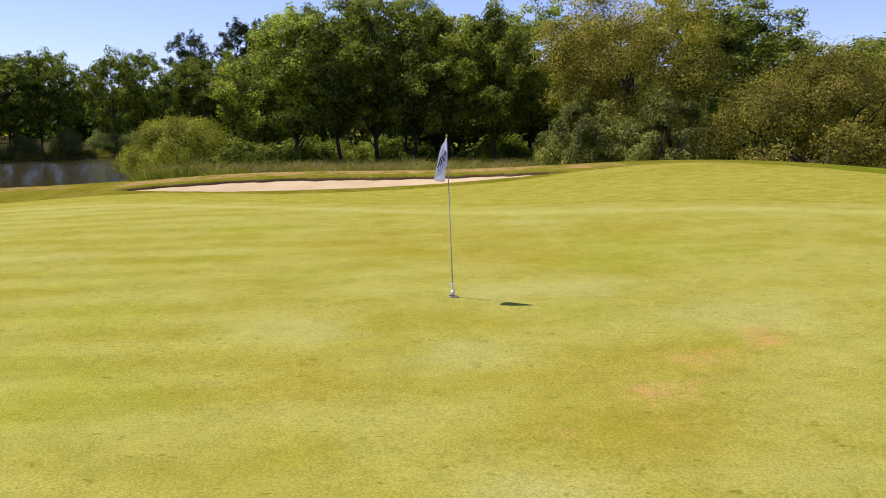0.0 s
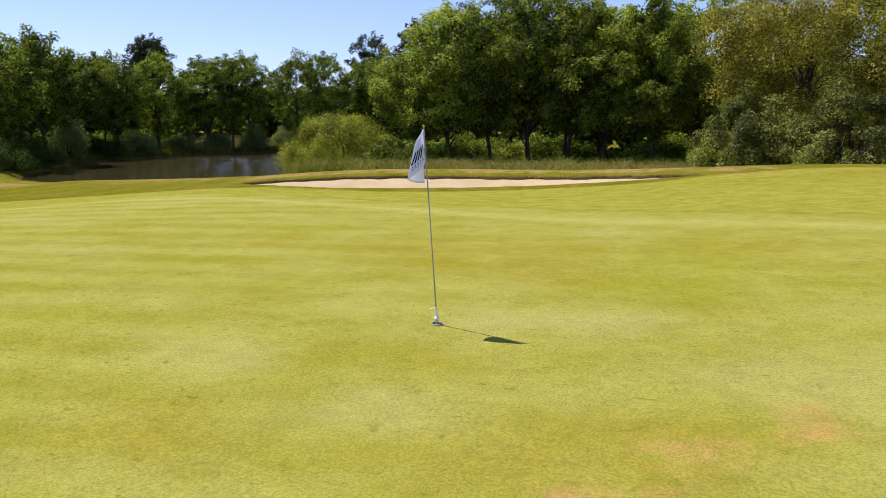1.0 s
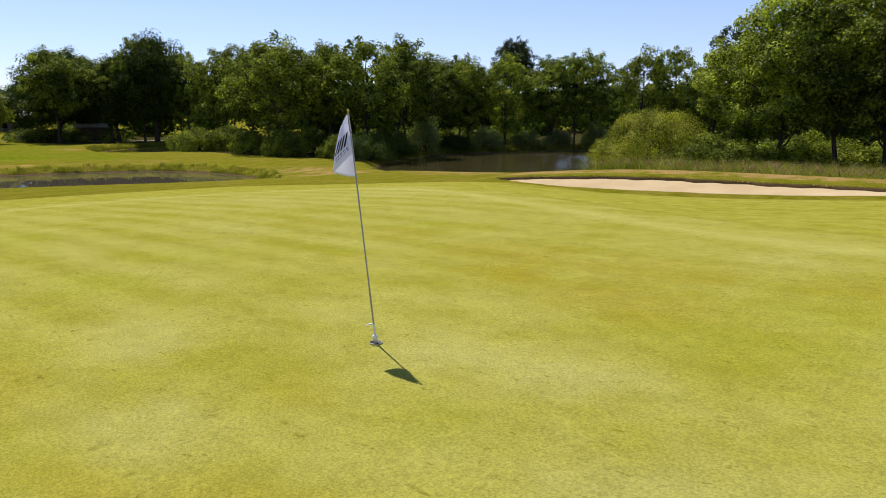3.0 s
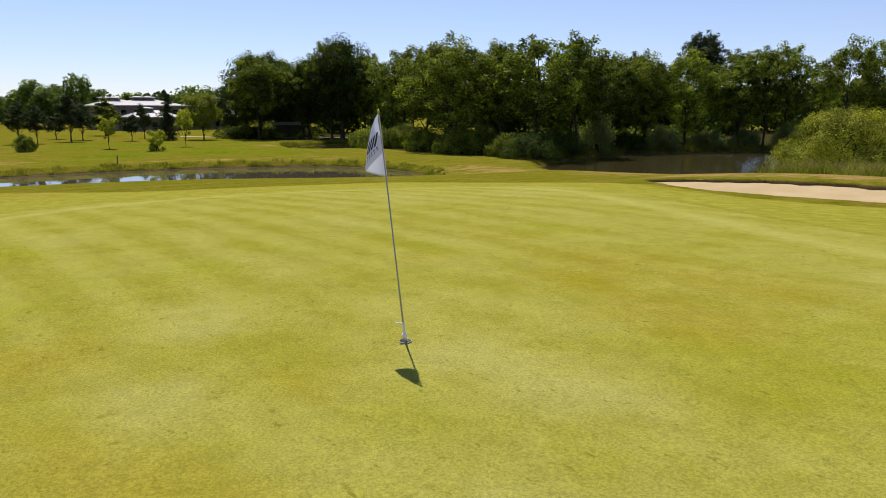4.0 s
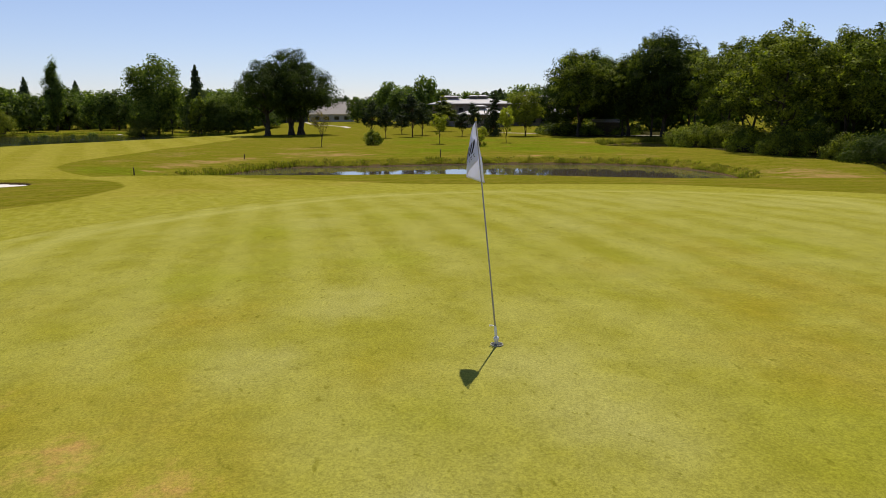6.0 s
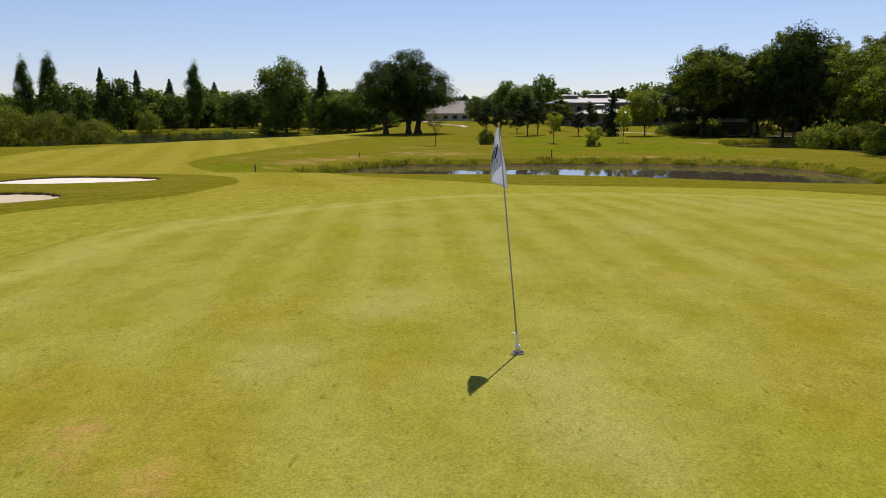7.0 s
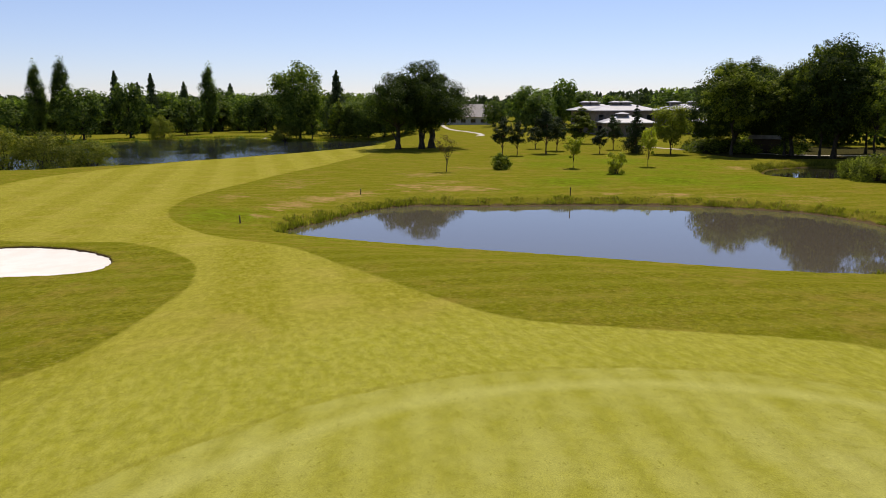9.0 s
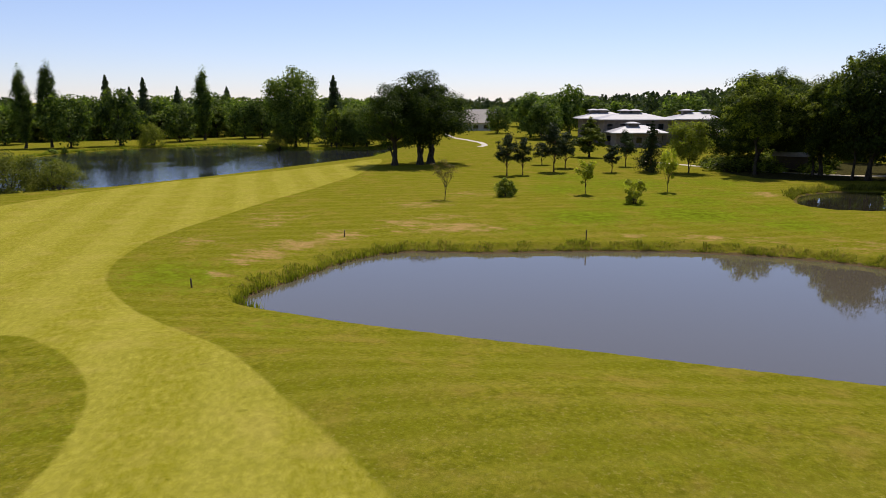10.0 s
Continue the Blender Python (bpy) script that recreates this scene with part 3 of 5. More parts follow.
def along(line, seed, count, low, high, keep=None):
    """Ground points strewn along a closed line, between two offsets outwards of it."""
    rng = np.random.default_rng(seed)
    step = np.roll(line, -1, 0) - line
    size = np.linalg.norm(step, axis=1)
    who = rng.choice(len(line), count, p=size / size.sum())
    turn = np.sign((line[:, 0] * np.roll(line[:, 1], -1) - np.roll(line[:, 0], -1) * line[:, 1]).sum())
    out = np.stack([step[:, 1], -step[:, 0]], 1) / np.maximum(size, 1e-6)[:, None] * turn
    clump = 0.6 + 0.4 * np.sin(who * 1.7) * np.cos(who * 0.61)
    reach = low + (high - low) * rng.random(count) ** 1.5 * clump
    p = line[who] + step[who] * rng.random((count, 1)) + out[who] * reach[:, None]
    if keep is not None:
        p = p[keep(p[:, 0], p[:, 1])]
    return np.column_stack([p, lie(p[:, 0], p[:, 1]) - 0.02])


def on(x, y, sink=0.0):
    """A place on the ground."""
    return (x, y, float(lie(np.array([x]), np.array([y]))[0]) - sink)


def steps_of(low, high, fine, near, far, below, above):
    """Grid lines: even between low and high, then wider and wider out to near and far."""
    mid = list(np.arange(low, high + fine / 2, fine))
    left, right, s = [], [], fine
    v = low
    while v > near:
        s = min(s * below, 160)
        v -= s
        left.append(v)
    v, s = high, fine
    while v < far:
        s = min(s * above, 160)
        v += s
        right.append(v)
    return np.array(left[::-1] + mid + right)


xs, ys = steps_of(-70, 14, 0.42, -4000, 4000, 1.027, 1.12), steps_of(-21, 42, 0.42, -4000, 4000, 1.06, 1.06)
gx, gy = np.meshgrid(xs, ys)
gz = lie(gx, gy)
soil, dry = np.zeros(gx.shape), np.zeros(gx.shape)
for line, _ in BUNKERS:
    d = near_away(line, gx, gy, 8)
    gz = np.where(d < 0.8, gz - 0.8 * ease((0.62 - d) / 0.5), gz)
for line in (POND, LAKE, CANAL):
    d = near_away(line, gx, gy, 8)
    soil = np.maximum(soil, ease((0.38 - d) / 0.35) * 0.8)
for x, y, r, a in ((3.5, 7.35, 0.46, 1.15), (2.55, 6.65, 0.45, 0.9), (1.95, 5.85, 0.5, 1.1), (3.0, 6.6, 0.4, 0.65), (1.9, 5.1, 0.5, 0.7), (0.8, 5.1, 0.4, 0.7), (-74.5, 2.5, 3.6, 0.92), (-73.2, 7.0, 3.8, 1.0), (-79, 6, 4, 0.7), (-75.4, 1.6, 1.6, 1.1), (-73.6, -9.6, 2.6, 0.75), (-65.4, -13.5, 2.8, 0.7), (-69.0, -2.4, 3.0, 0.95), (-64.8, -4.8, 2.8, 0.95), (-61.2, -6.4, 2.6, 0.95), (-72.5, 10.5, 2.2, 0.9), (-70.6, 22.5, 1.2, 1.0), (-69.8, 29, 1.4, 1.0), (-99.6, 44.1, 3.0, 0.95), (-88, 3, 4.5, 0.8), (-98, 8, 5, 0.6), (-79, -11, 5, 0.6), (-66, -11, 3.5, 0.55), (-58.6, -7.0, 1.4, 1.05), (-55, -7.6, 1.4, 0.9), (-70, 27, 3, 0.6), (-69.5, 33, 3, 0.7), (-67, 40, 4, 0.7), (-11, 28.8, 2.6, 1.1), (-7, 30, 2.8, 1.15), (-2.5, 30, 3.2, 1.15), (2, 29.4, 3, 1.1), (5.5, 27.2, 2.2, 1.0), (-46, 44, 4, 1.05), (-40, 43, 5, 1.1), (-34, 41, 5, 1.0), (-29, 43, 5, 1.0), (-24, 40, 5, 0.9), (-18, 38, 5, 0.85)):
    dry = np.maximum(dry, a * np.exp(-((gx - x) ** 2 + (gy - y) ** 2) / (r * r)))
lush = np.zeros(gx.shape)


def tufts(spots):
    """Soft round patches laid over the ground: (x, y, radius, amount), longer along the mowing."""
    out = np.zeros(gx.shape)
    for x, y, r, a in spots:
        out = np.maximum(out, a * np.exp(-(((gx - x) / (1.5 * r)) ** 2 + ((gy - y) / r) ** 2)))
    return out


thatch = tufts(((-1.3, 13.3, 1.2, 0.9), (1.2, 11.8, 1.0, 0.95), (0.8, 13.4, 1.3, 0.8), (-3.1, 11.4, 0.6, 0.7), (-1.2, 6.2, 0.8, 0.85), (1.2, 6.2, 0.7, 0.8), (2.2, 6.6, 0.9, 0.85), (1.5, 5.2, 1.0, 0.9), (-0.6, 12.2, 0.8, 0.9), (-4, 13.6, 1.0, 0.7), (0.8, 8.0, 0.7, 0.6), (4.5, 4.5, 1.2, 0.6), (-6.5, 13.4, 0.7, 0.6), (-1.8, 4.0, 1.0, 0.5), (3.8, 13.6, 1.4, 0.7)))
verdant = tufts(((2.7, 11.2, 1.0, 0.8), (3.3, 12.6, 1.2, 0.85), (4.6, 11.6, 1.0, 0.6), (-3.2, 5.8, 0.9, 0.9), (1.6, 8.2, 0.6, 0.7), (-7, 6.3, 1.1, 0.8), (-4.2, 8.4, 0.8, 0.8), (2.8, 10.8, 0.7, 0.7), (-4.3, 6.7, 0.8, 0.7), (-4, 14.6, 0.9, 0.8), (-5, 10.3, 0.8, 0.7), (-9, 9, 1.2, 0.6), (-3.6, 11.8, 0.7, 0.6), (-1.8, 10.6, 0.6, 0.6)))
pallid = tufts(((0.9, 9.4, 0.6, 0.9), (1.9, 9.5, 0.7, 0.9), (-1.6, 7.8, 0.6, 0.8), (0.4, 6.9, 0.5, 0.8), (3.6, 8.2, 1.0, 0.7), (-8, 7.2, 0.8, 0.6), (-6.7, 12.2, 0.7, 0.6), (-1.4, 3.0, 0.8, 0.6), (0.6, 4.0, 0.7, 0.7), (2.0, 15.0, 1.2, 0.5), (-12, 16, 2.0, 0.6), (-10, 19, 1.6, 0.6)))
for x, y, r, a in ((-104, 20, 9, 0.75), (-110, 30, 10, 0.8), (-118, 22, 9, 0.7), (-92, 34, 7, 0.8), (-86, 40, 7, 0.75), (-100, 39, 7, 0.7), (-112, 42, 8, 0.7), (-90, 25, 8, 0.75), (-97, 33, 7, 0.6), (-80, 20, 7, 0.9), (-82, 31, 8, 0.9), (-76, 38, 6, 0.8), (-73, 14, 5, 0.6), (15, 22, 5, 0.8), (18, 29, 6, 0.8), (-44, -1, 5, 0.45), (-30, -6, 6, 0.4), (-37, -7, 4, 0.4), (-54, -10, 6, 0.7), (-26, 16, 5, 0.35)):
    lush = np.maximum(lush, a * np.exp(-((gx - x) ** 2 + (gy - y) ** 2) / (r * r)))
# leaf litter and painted canopy shade, both within the wood outlines
litter_shade = np.zeros(gx.shape)
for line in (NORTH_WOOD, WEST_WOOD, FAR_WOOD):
    litter_shade = np.maximum(litter_shade, ease((1.5 - near_away(line, gx, gy, 12)) / 3))
rows, cols = gx.shape
idx = np.arange(rows * cols).reshape(rows, cols)
quads = np.stack([idx[:-1, :-1], idx[:-1, 1:], idx[1:, 1:], idx[1:, :-1]], -1).reshape(-1, 4)
land = fast_mesh("ground", np.stack([gx, gy, gz], -1).reshape(-1, 3), quads, True)
for key, values in (("cut_green", near_away(GREEN, gx, gy, 20)), ("cut_fairway", near_away(FAIRWAY, gx, gy, 30)), ("soil", soil), ("dry", dry), ("litter_shade", litter_shade), ("lush", lush), ("thatch", thatch), ("verdant", verdant), ("pallid", pallid)):
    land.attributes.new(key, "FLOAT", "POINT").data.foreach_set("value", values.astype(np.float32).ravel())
land.materials.append(TURF)
ground = tagged(new("ground", land), "mown golf course grass with a pale green and darker rough", "grass ground", "", "structure")


def water(name, line, material, label, level=WATER):
    c = line.mean(0)
    verts = [(*(c + (p - c) * (1 + 3.0 / np.linalg.norm(p - c))), level) for p in line]
    bm = bmesh.new()
    bm.faces.new([bm.verts.new(v) for v in verts])
    bmesh.ops.triangulate(bm, faces=bm.faces[:])
    data = bpy.data.meshes.new(name)
    bm.to_mesh(data)
    bm.free()
    data.materials.append(material)
    return tagged(new(name, data), label, "pond", "", "structure")


water("water_pond", POND, POND_WATER, "calm pond water mirroring the sky")
water("water_lake", LAKE, LAKE_WATER, "brown rippled lake water beside the woods")
water("water_far_lake", FAR_LAKE, FAR_LAKE_WATER, "dark blue lake water behind the fairway", FAR_WATER)
water("water_canal", CANAL, CANAL_WATER, "still dark water below the trees")


def bunker(line, pale, depth, label):
    """Raked sand in a shallow bowl with a ragged turf lip round it."""
    rings, count = 14, len(line)
    c = line.mean(0)
    verts, faces, tone = [], [], []
    for i in range(rings + 1):
        k = 1.06 * (1 - i / rings)
        p = c + (line - c) * k
        z = lie(p[:, 0], p[:, 1]) - 0.10 - depth * np.clip(1 - k, 0, 1) ** 0.7
        verts += [(a, b, h) for (a, b), h in zip(p, z)]
    for i in range(rings):
        for j in range(count):
            m = (j + 1) % count
            faces.append((i * count + j, i * count + m, (i + 1) * count + m, (i + 1) * count + j))
    mesh = fast_mesh("bunker_sand", verts, faces, True)
    mesh.attributes.new("pale", "FLOAT", "POINT").data.foreach_set("value", np.full(len(verts), pale, np.float32))
    mesh.materials.append(SAND)
    sand = tagged(new("bunker_sand", mesh), label, "sand bunker", "", "structure")
    step = np.roll(line, -1, 0) - np.roll(line, 1, 0)
    turn = np.sign((line[:, 0] * np.roll(line[:, 1], -1) - np.roll(line[:, 0], -1) * line[:, 1]).sum())
    out = unit(np.stack([step[:, 1], -step[:, 0]], 1)) * turn
    rough = 0.05 * np.sin(np.arange(count) * 1.9) + 0.04 * np.cos(np.arange(count) * 0.83)
    rims, sunk = (1.15, 0.85, 0.45, 0.10, 0.0, -0.05, -0.06), (-0.06, 0.012, 0.016, 0.018, -0.01, -0.09, -0.4)
    verts, earth, cut = [], [], []
    for o, dz in zip(rims, sunk):
        p = line + out * (o + (rough if o < 0.2 else 0 * rough))[:, None]
        verts += [(a, b, h + dz) for (a, b), h in zip(p, lie(p[:, 0], p[:, 1]))]
        earth += [1.0 if o < 0.0 else 0.5 if o < 0.05 else 0.0] * count
        cut += list(away(FAIRWAY, p[:, 0], p[:, 1]))
    faces = [(i * count + j, i * count + (j + 1) % count, (i + 1) * count + (j + 1) % count, (i + 1) * count + j) for i in range(len(rims) - 1) for j in range(count)]
    lip = fast_mesh("bunker_lip", verts, faces, True)
    for key, values in (("cut_green", [9.0] * len(verts)), ("cut_fairway", cut), ("soil", earth), ("dry", [0.25] * len(verts)), ("litter_shade", [0.0] * len(verts)), ("lush", [0.0] * len(verts)), ("thatch", [0.0] * len(verts)), ("verdant", [0.0] * len(verts)), ("pallid", [0.0] * len(verts))):
        lip.attributes.new(key, "FLOAT", "POINT").data.foreach_set("value", np.array(values, np.float32))
    lip.materials.append(TURF)
    tagged(new("bunker_lip", lip), "turf lip with a bare earth edge round the sand", "grass edge", "", "structure")
    at = along(line, 7, count * 60, 0.0, 0.28)
    at[:, 2] -= 0.03
    blades("bunker_edge_grass", "short dry grass hanging over the bunker's edge", at, 0.055, 0.025, STRAW_BLADE, 8, 0.9)
    return sand


bunker(NORTH_BUNKER, 0.0, 0.30, "raked buff sand in a long shallow bunker")
bunker(WHITE_BUNKER, 1.0, 0.25, "bright white sand in a rounded bunker")
bunker(SOUTH_BUNKER, 0.35, 0.25, "pale buff sand in a small bunker")


# ---- flag in the hole ----
WHITE_PAINT = plain("white_paint", (0.78, 0.78, 0.76), 0.4, 0.0, 12, 0.06)
POLE_GREY = plain("pole_fibreglass", (0.36, 0.33, 0.28), 0.35, 0.0, 14, 0.1)
CUP_SHADE = plain("cup_shade", (0.012, 0.012, 0.010), 0.6)
YELLOW = plain("yellow_plastic", (0.55, 0.42, 0.03), 0.4)
cloth = Nodes("flag_cloth")
weave = cloth.noise(240.0, cloth.local(), 2.0)
FLAG_CLOTH = cloth.surface(cloth.mix(weave, (0.74, 0.75, 0.86), (0.82, 0.83, 0.92)), 0.85, 0.0, cloth.bump(weave, 0.3, 0.002), 0.2, (0.80, 0.81, 0.93), 0.55)
PRINT = plain("flag_print", (0.012, 0.012, 0.016), 0.8)


def lathe(profile, sides=20):
    """A round body from (radius, height) pairs."""
    verts, faces = [], []
    for r, z in profile:
        for j in range(sides):
            a = 2 * math.pi * j / sides
            verts.append((r * math.cos(a), r * math.sin(a), z))
    for i in range(len(profile) - 1):
        for j in range(sides):
            k = (j + 1) % sides
            faces.append((i * sides + j, i * sides + k, (i + 1) * sides + k, (i + 1) * sides + j))
    return fast_mesh("lathe", verts, faces, True)


FOOT = Vector((0.22, 9.12, -0.10))
HEAD = Vector((0.13, 8.92, 2.00))
FOOT.z = on(FOOT.x, FOOT.y)[2]
flag = tagged(new("golf_flag"), "white golf flag hanging limp on a thin pole", "golf flag")
lean = Vector((0, 0, 1)).rotation_difference(HEAD - FOOT).to_matrix().to_4x4()
flag.matrix_basis = Matrix.Translation(FOOT) @ lean
LENGTH = (HEAD - FOOT).length
part("pole", lathe([(0.0, -0.1), (0.0085, -0.1), (0.0085, 0.5), (0.0072, 0.52), (0.0062, LENGTH - 0.02), (0.0, LENGTH - 0.02)], 12), POLE_GREY, flag)
part("ferrule", lathe([(0.0, -0.02), (0.018, -0.02), (0.018, 0.045), (0.026, 0.05), (0.026, 0.075), (0.013, 0.09), (0.0, 0.09)], 16), WHITE_PAINT, flag, "white plastic ferrule")
part("finial", lathe([(0.0, LENGTH - 0.03), (0.011, LENGTH - 0.028), (0.011, LENGTH - 0.008), (0.006, LENGTH), (0.0, LENGTH + 0.001)], 12), YELLOW, flag, "small yellow pole cap")
v, f = tubes([(np.array([(0.012, 0, 0.185), (-0.03, -0.02, 0.187), (-0.06, -0.04, 0.180)]), [0.006, 0.006, 0.007]), (np.array([(0.0, 0, 0.08), (0.0, 0, 0.19)]), [0.0135, 0.0125])], 8)
part("lifting_hook", fast_mesh("lifting_hook", v, f, True), WHITE_PAINT, flag, "white ball lifting hook")

FOLD, TAIL = np.array([-0.165, -0.105]), np.array([-0.035, 0.045])
FACE = np.array([0.537, -0.844])


def drape(s, t, push=0.0):
    """A point of the hanging cloth: s from pole round the fold to the free end, t from top to bottom."""
    k = 0.28 + 0.72 * min(1.0, t) ** 0.75
    if s < 0.5:
        q = s / 0.5
        p = FOLD * q + np.array([0.018, -0.028]) * math.sin(math.pi * q)
    else:
        q = (s - 0.5) / 0.5
        p = FOLD + (TAIL - FOLD) * q + np.array([-0.030, 0.028]) * math.sin(math.pi * q)
    p = p * k + FACE * (push + 0.006 * math.sin(8 * t + 7 * s) * k) + np.array([-0.008, -0.006])
    top, bottom = 0.02 + 0.16 * s, 0.36 + 0.21 * math.sin(s * math.pi / 2)
    return (p[0], p[1], LENGTH - 0.02 - top - (bottom - top) * t)


def sheet(s0, s1, t0, t1, ns, nt, push=0.0, slant=0.0):
    verts, faces = [], []
    for i in range(ns + 1):
        for j in range(nt + 1):
            t = t0 + (t1 - t0) * j / nt
            verts.append(drape(s0 + (s1 - s0) * i / ns + slant * (t - t0), t, push))
    for i in range(ns):
        for j in range(nt):
            a = i * (nt + 1) + j
            faces.append((a, a + 1, a + nt + 2, a + nt + 1))
    return fast_mesh("sheet", verts, faces, True)


cloth_part = part("flag_cloth", sheet(0, 1, 0, 1, 36, 18), FLAG_CLOTH, flag, "limp white cloth")
thick = cloth_part.modifiers.new("thickness", "SOLIDIFY")
thick.thickness, thick.offset = 0.002, 0.0
for i in range(4):
    part("emblem_bar", sheet(0.05 + 0.10 * i, 0.11 + 0.10 * i, 0.40, 0.68, 4, 10, 0.005, 0.30), PRINT, flag, "black slanted bar of the emblem")
for i in range(5):
    part("emblem_dash", sheet(0.08 + 0.08 * i, 0.12 + 0.08 * i, 0.74, 0.77, 2, 2, 0.005), PRINT, flag, "small black dash of the emblem")
    part("emblem_dash", sheet(0.06 + 0.08 * i, 0.10 + 0.08 * i, 0.81, 0.835, 2, 2, 0.005), PRINT, flag, "small black dash of the emblem")

hole = tagged(new("golf_hole"), "golf hole with a white rim, its dark depth painted as a flat disc", "golf hole")
hole.matrix_basis = pose(FOOT.x, FOOT.y, FOOT.z)
# flat dark disc standing in for the shade inside the hole
part("cup_disc", lathe([(0.0, 0.006), (0.052, 0.006), (0.054, 0.010), (0.056, 0.004)], 28), CUP_SHADE, hole)
part("rim", lathe([(0.054, 0.004), (0.055, 0.013), (0.061, 0.013), (0.062, 0.002)], 28), plain("cup_rim", (0.30, 0.28, 0.18), 0.7), hole)


# ---- buildings ----
ROOF_ZINC = plain("pale_zinc_roof", (0.33, 0.315, 0.315), 0.55, 0.1, 0.8, 0.12, 0.01)
WALL_DARK = plain("dark_timber_wall", (0.180, 0.145, 0.120), 0.8, 0.0, 1.2, 0.3, 0.01)
WALL_PALE = plain("pale_render", (0.45, 0.42, 0.37), 0.85, 0.0, 1.5, 0.1)
GLASS = plain("dark_window_glass", (0.010, 0.012, 0.015), 0.06, 0.0, 2, 0.1, 0.0)
FRAME = plain("grey_window_frame", (0.16, 0.16, 0.16), 0.5)
TILE = plain("weathered_roof_tiles", (0.40, 0.35, 0.30), 0.8, 0.0, 3, 0.3, 0.02)


def box(bm, lo, hi):
    made = bmesh.ops.create_cube(bm, size=1.0)["verts"]
    for w in made:
        w.co = Vector([lo[i] + (w.co[i] + 0.5) * (hi[i] - lo[i]) for i in range(3)])


def slab(lo, hi):
    bm = bmesh.new()
    box(bm, lo, hi)
    return bm


def hip(w, d, rise, z, thick=0.25, ridge=0.0):
    """A hipped roof with an edge of its own thickness; ridge: half length of the top line."""
    bm = bmesh.new()
    low = [bm.verts.new((sx * w, sy * d, z)) for sx, sy in ((-1, -1), (1, -1), (1, 1), (-1, 1))]
    high = [bm.verts.new((sx * w, sy * d, z + thick)) for sx, sy in ((-1, -1), (1, -1), (1, 1), (-1, 1))]
    a, b = bm.verts.new((-ridge - 0.4, 0, z + thick + rise)), bm.verts.new((ridge + 0.4, 0, z + thick + rise))
    bm.faces.new(low[::-1])
    for i in range(4):
        j = (i + 1) % 4
        bm.faces.new((low[i], low[j], high[j], high[i]))
    bm.faces.new((high[0], high[1], b, a))
    bm.faces.new((high[1], high[2], b))
    bm.faces.new((high[2], high[3], a, b))
    bm.faces.new((high[3], high[0], a))
    bmesh.ops.recalc_face_normals(bm, faces=bm.faces[:])
    return bm


def pavilion(x, y, turn, w, d, storeys, lanterns, base=-2.9):
    """A timber hotel pavilion under a low pale hipped roof with lanterns."""
    house = tagged(new("pavilion"), "dark timber pavilion with a pale low hipped roof", "building", "hotel pavilions")
    house.matrix_basis = pose(x, y, base, 0, 0, turn)
    top = storeys * 3.0 + 0.4
    part("wall", slab((-w, -d, -0.5), (w, d, top)), WALL_DARK, house)
    part("roof", hip(w + 1.5, d + 1.5, 1.7, top, 0.22, max(0.0, w - d)), ROOF_ZINC, house, "pale zinc roof")
    for dx in lanterns:
        part("lantern", slab((dx - 1.1, -1.1, top + 1.1), (dx + 1.1, 1.1, top + 2.3)), WALL_DARK, house, "dark roof lantern")
        cap = part("lantern_roof", hip(1.7, 1.7, 0.35, top + 2.3, 0.12), ROOF_ZINC, house)
        cap.matrix_basis = pose(dx, 0, 0)
    for s in range(storeys):
        z = 0.9 + s * 3.0
        n = int(w / 1.5)
        for i in range(n):
            cx = -w + (i + 0.5) * 2 * w / n
            win = part("window", slab((cx - 0.75, -d - 0.05, z), (cx + 0.75, -d + 0.02, z + 1.6)), FRAME, house)
            part("pane", slab((cx - 0.66, -d - 0.075, z + 0.08), (cx + 0.66, -d - 0.045, z + 1.52)), GLASS, win)
        if s:
            part("balcony", slab((-w, -d - 1.3, z - 0.95), (w, -d, z - 0.75)), FRAME, house)
            part("balcony_rail", slab((-w, -d - 1.3, z + 0.05), (w, -d - 1.24, z + 0.13)), FRAME, house)
    return house


# each pavilion looks towards the ponds
pavilion(-219, 44, 90, 6.5, 5, 2, (-0.5, -3.0))
pavilion(-208, 49.5, 90, 8.2, 6, 2, (1.0, -1.8))
pavilion(-196, 48.5, 90, 5.6, 4, 1, (-1.0,))
pavilion(-212, 67.5, 90, 6.2, 5.5, 2, (-2.4, 3.0))
pavilion(-201, 72, 90, 3.2, 3, 1, ())


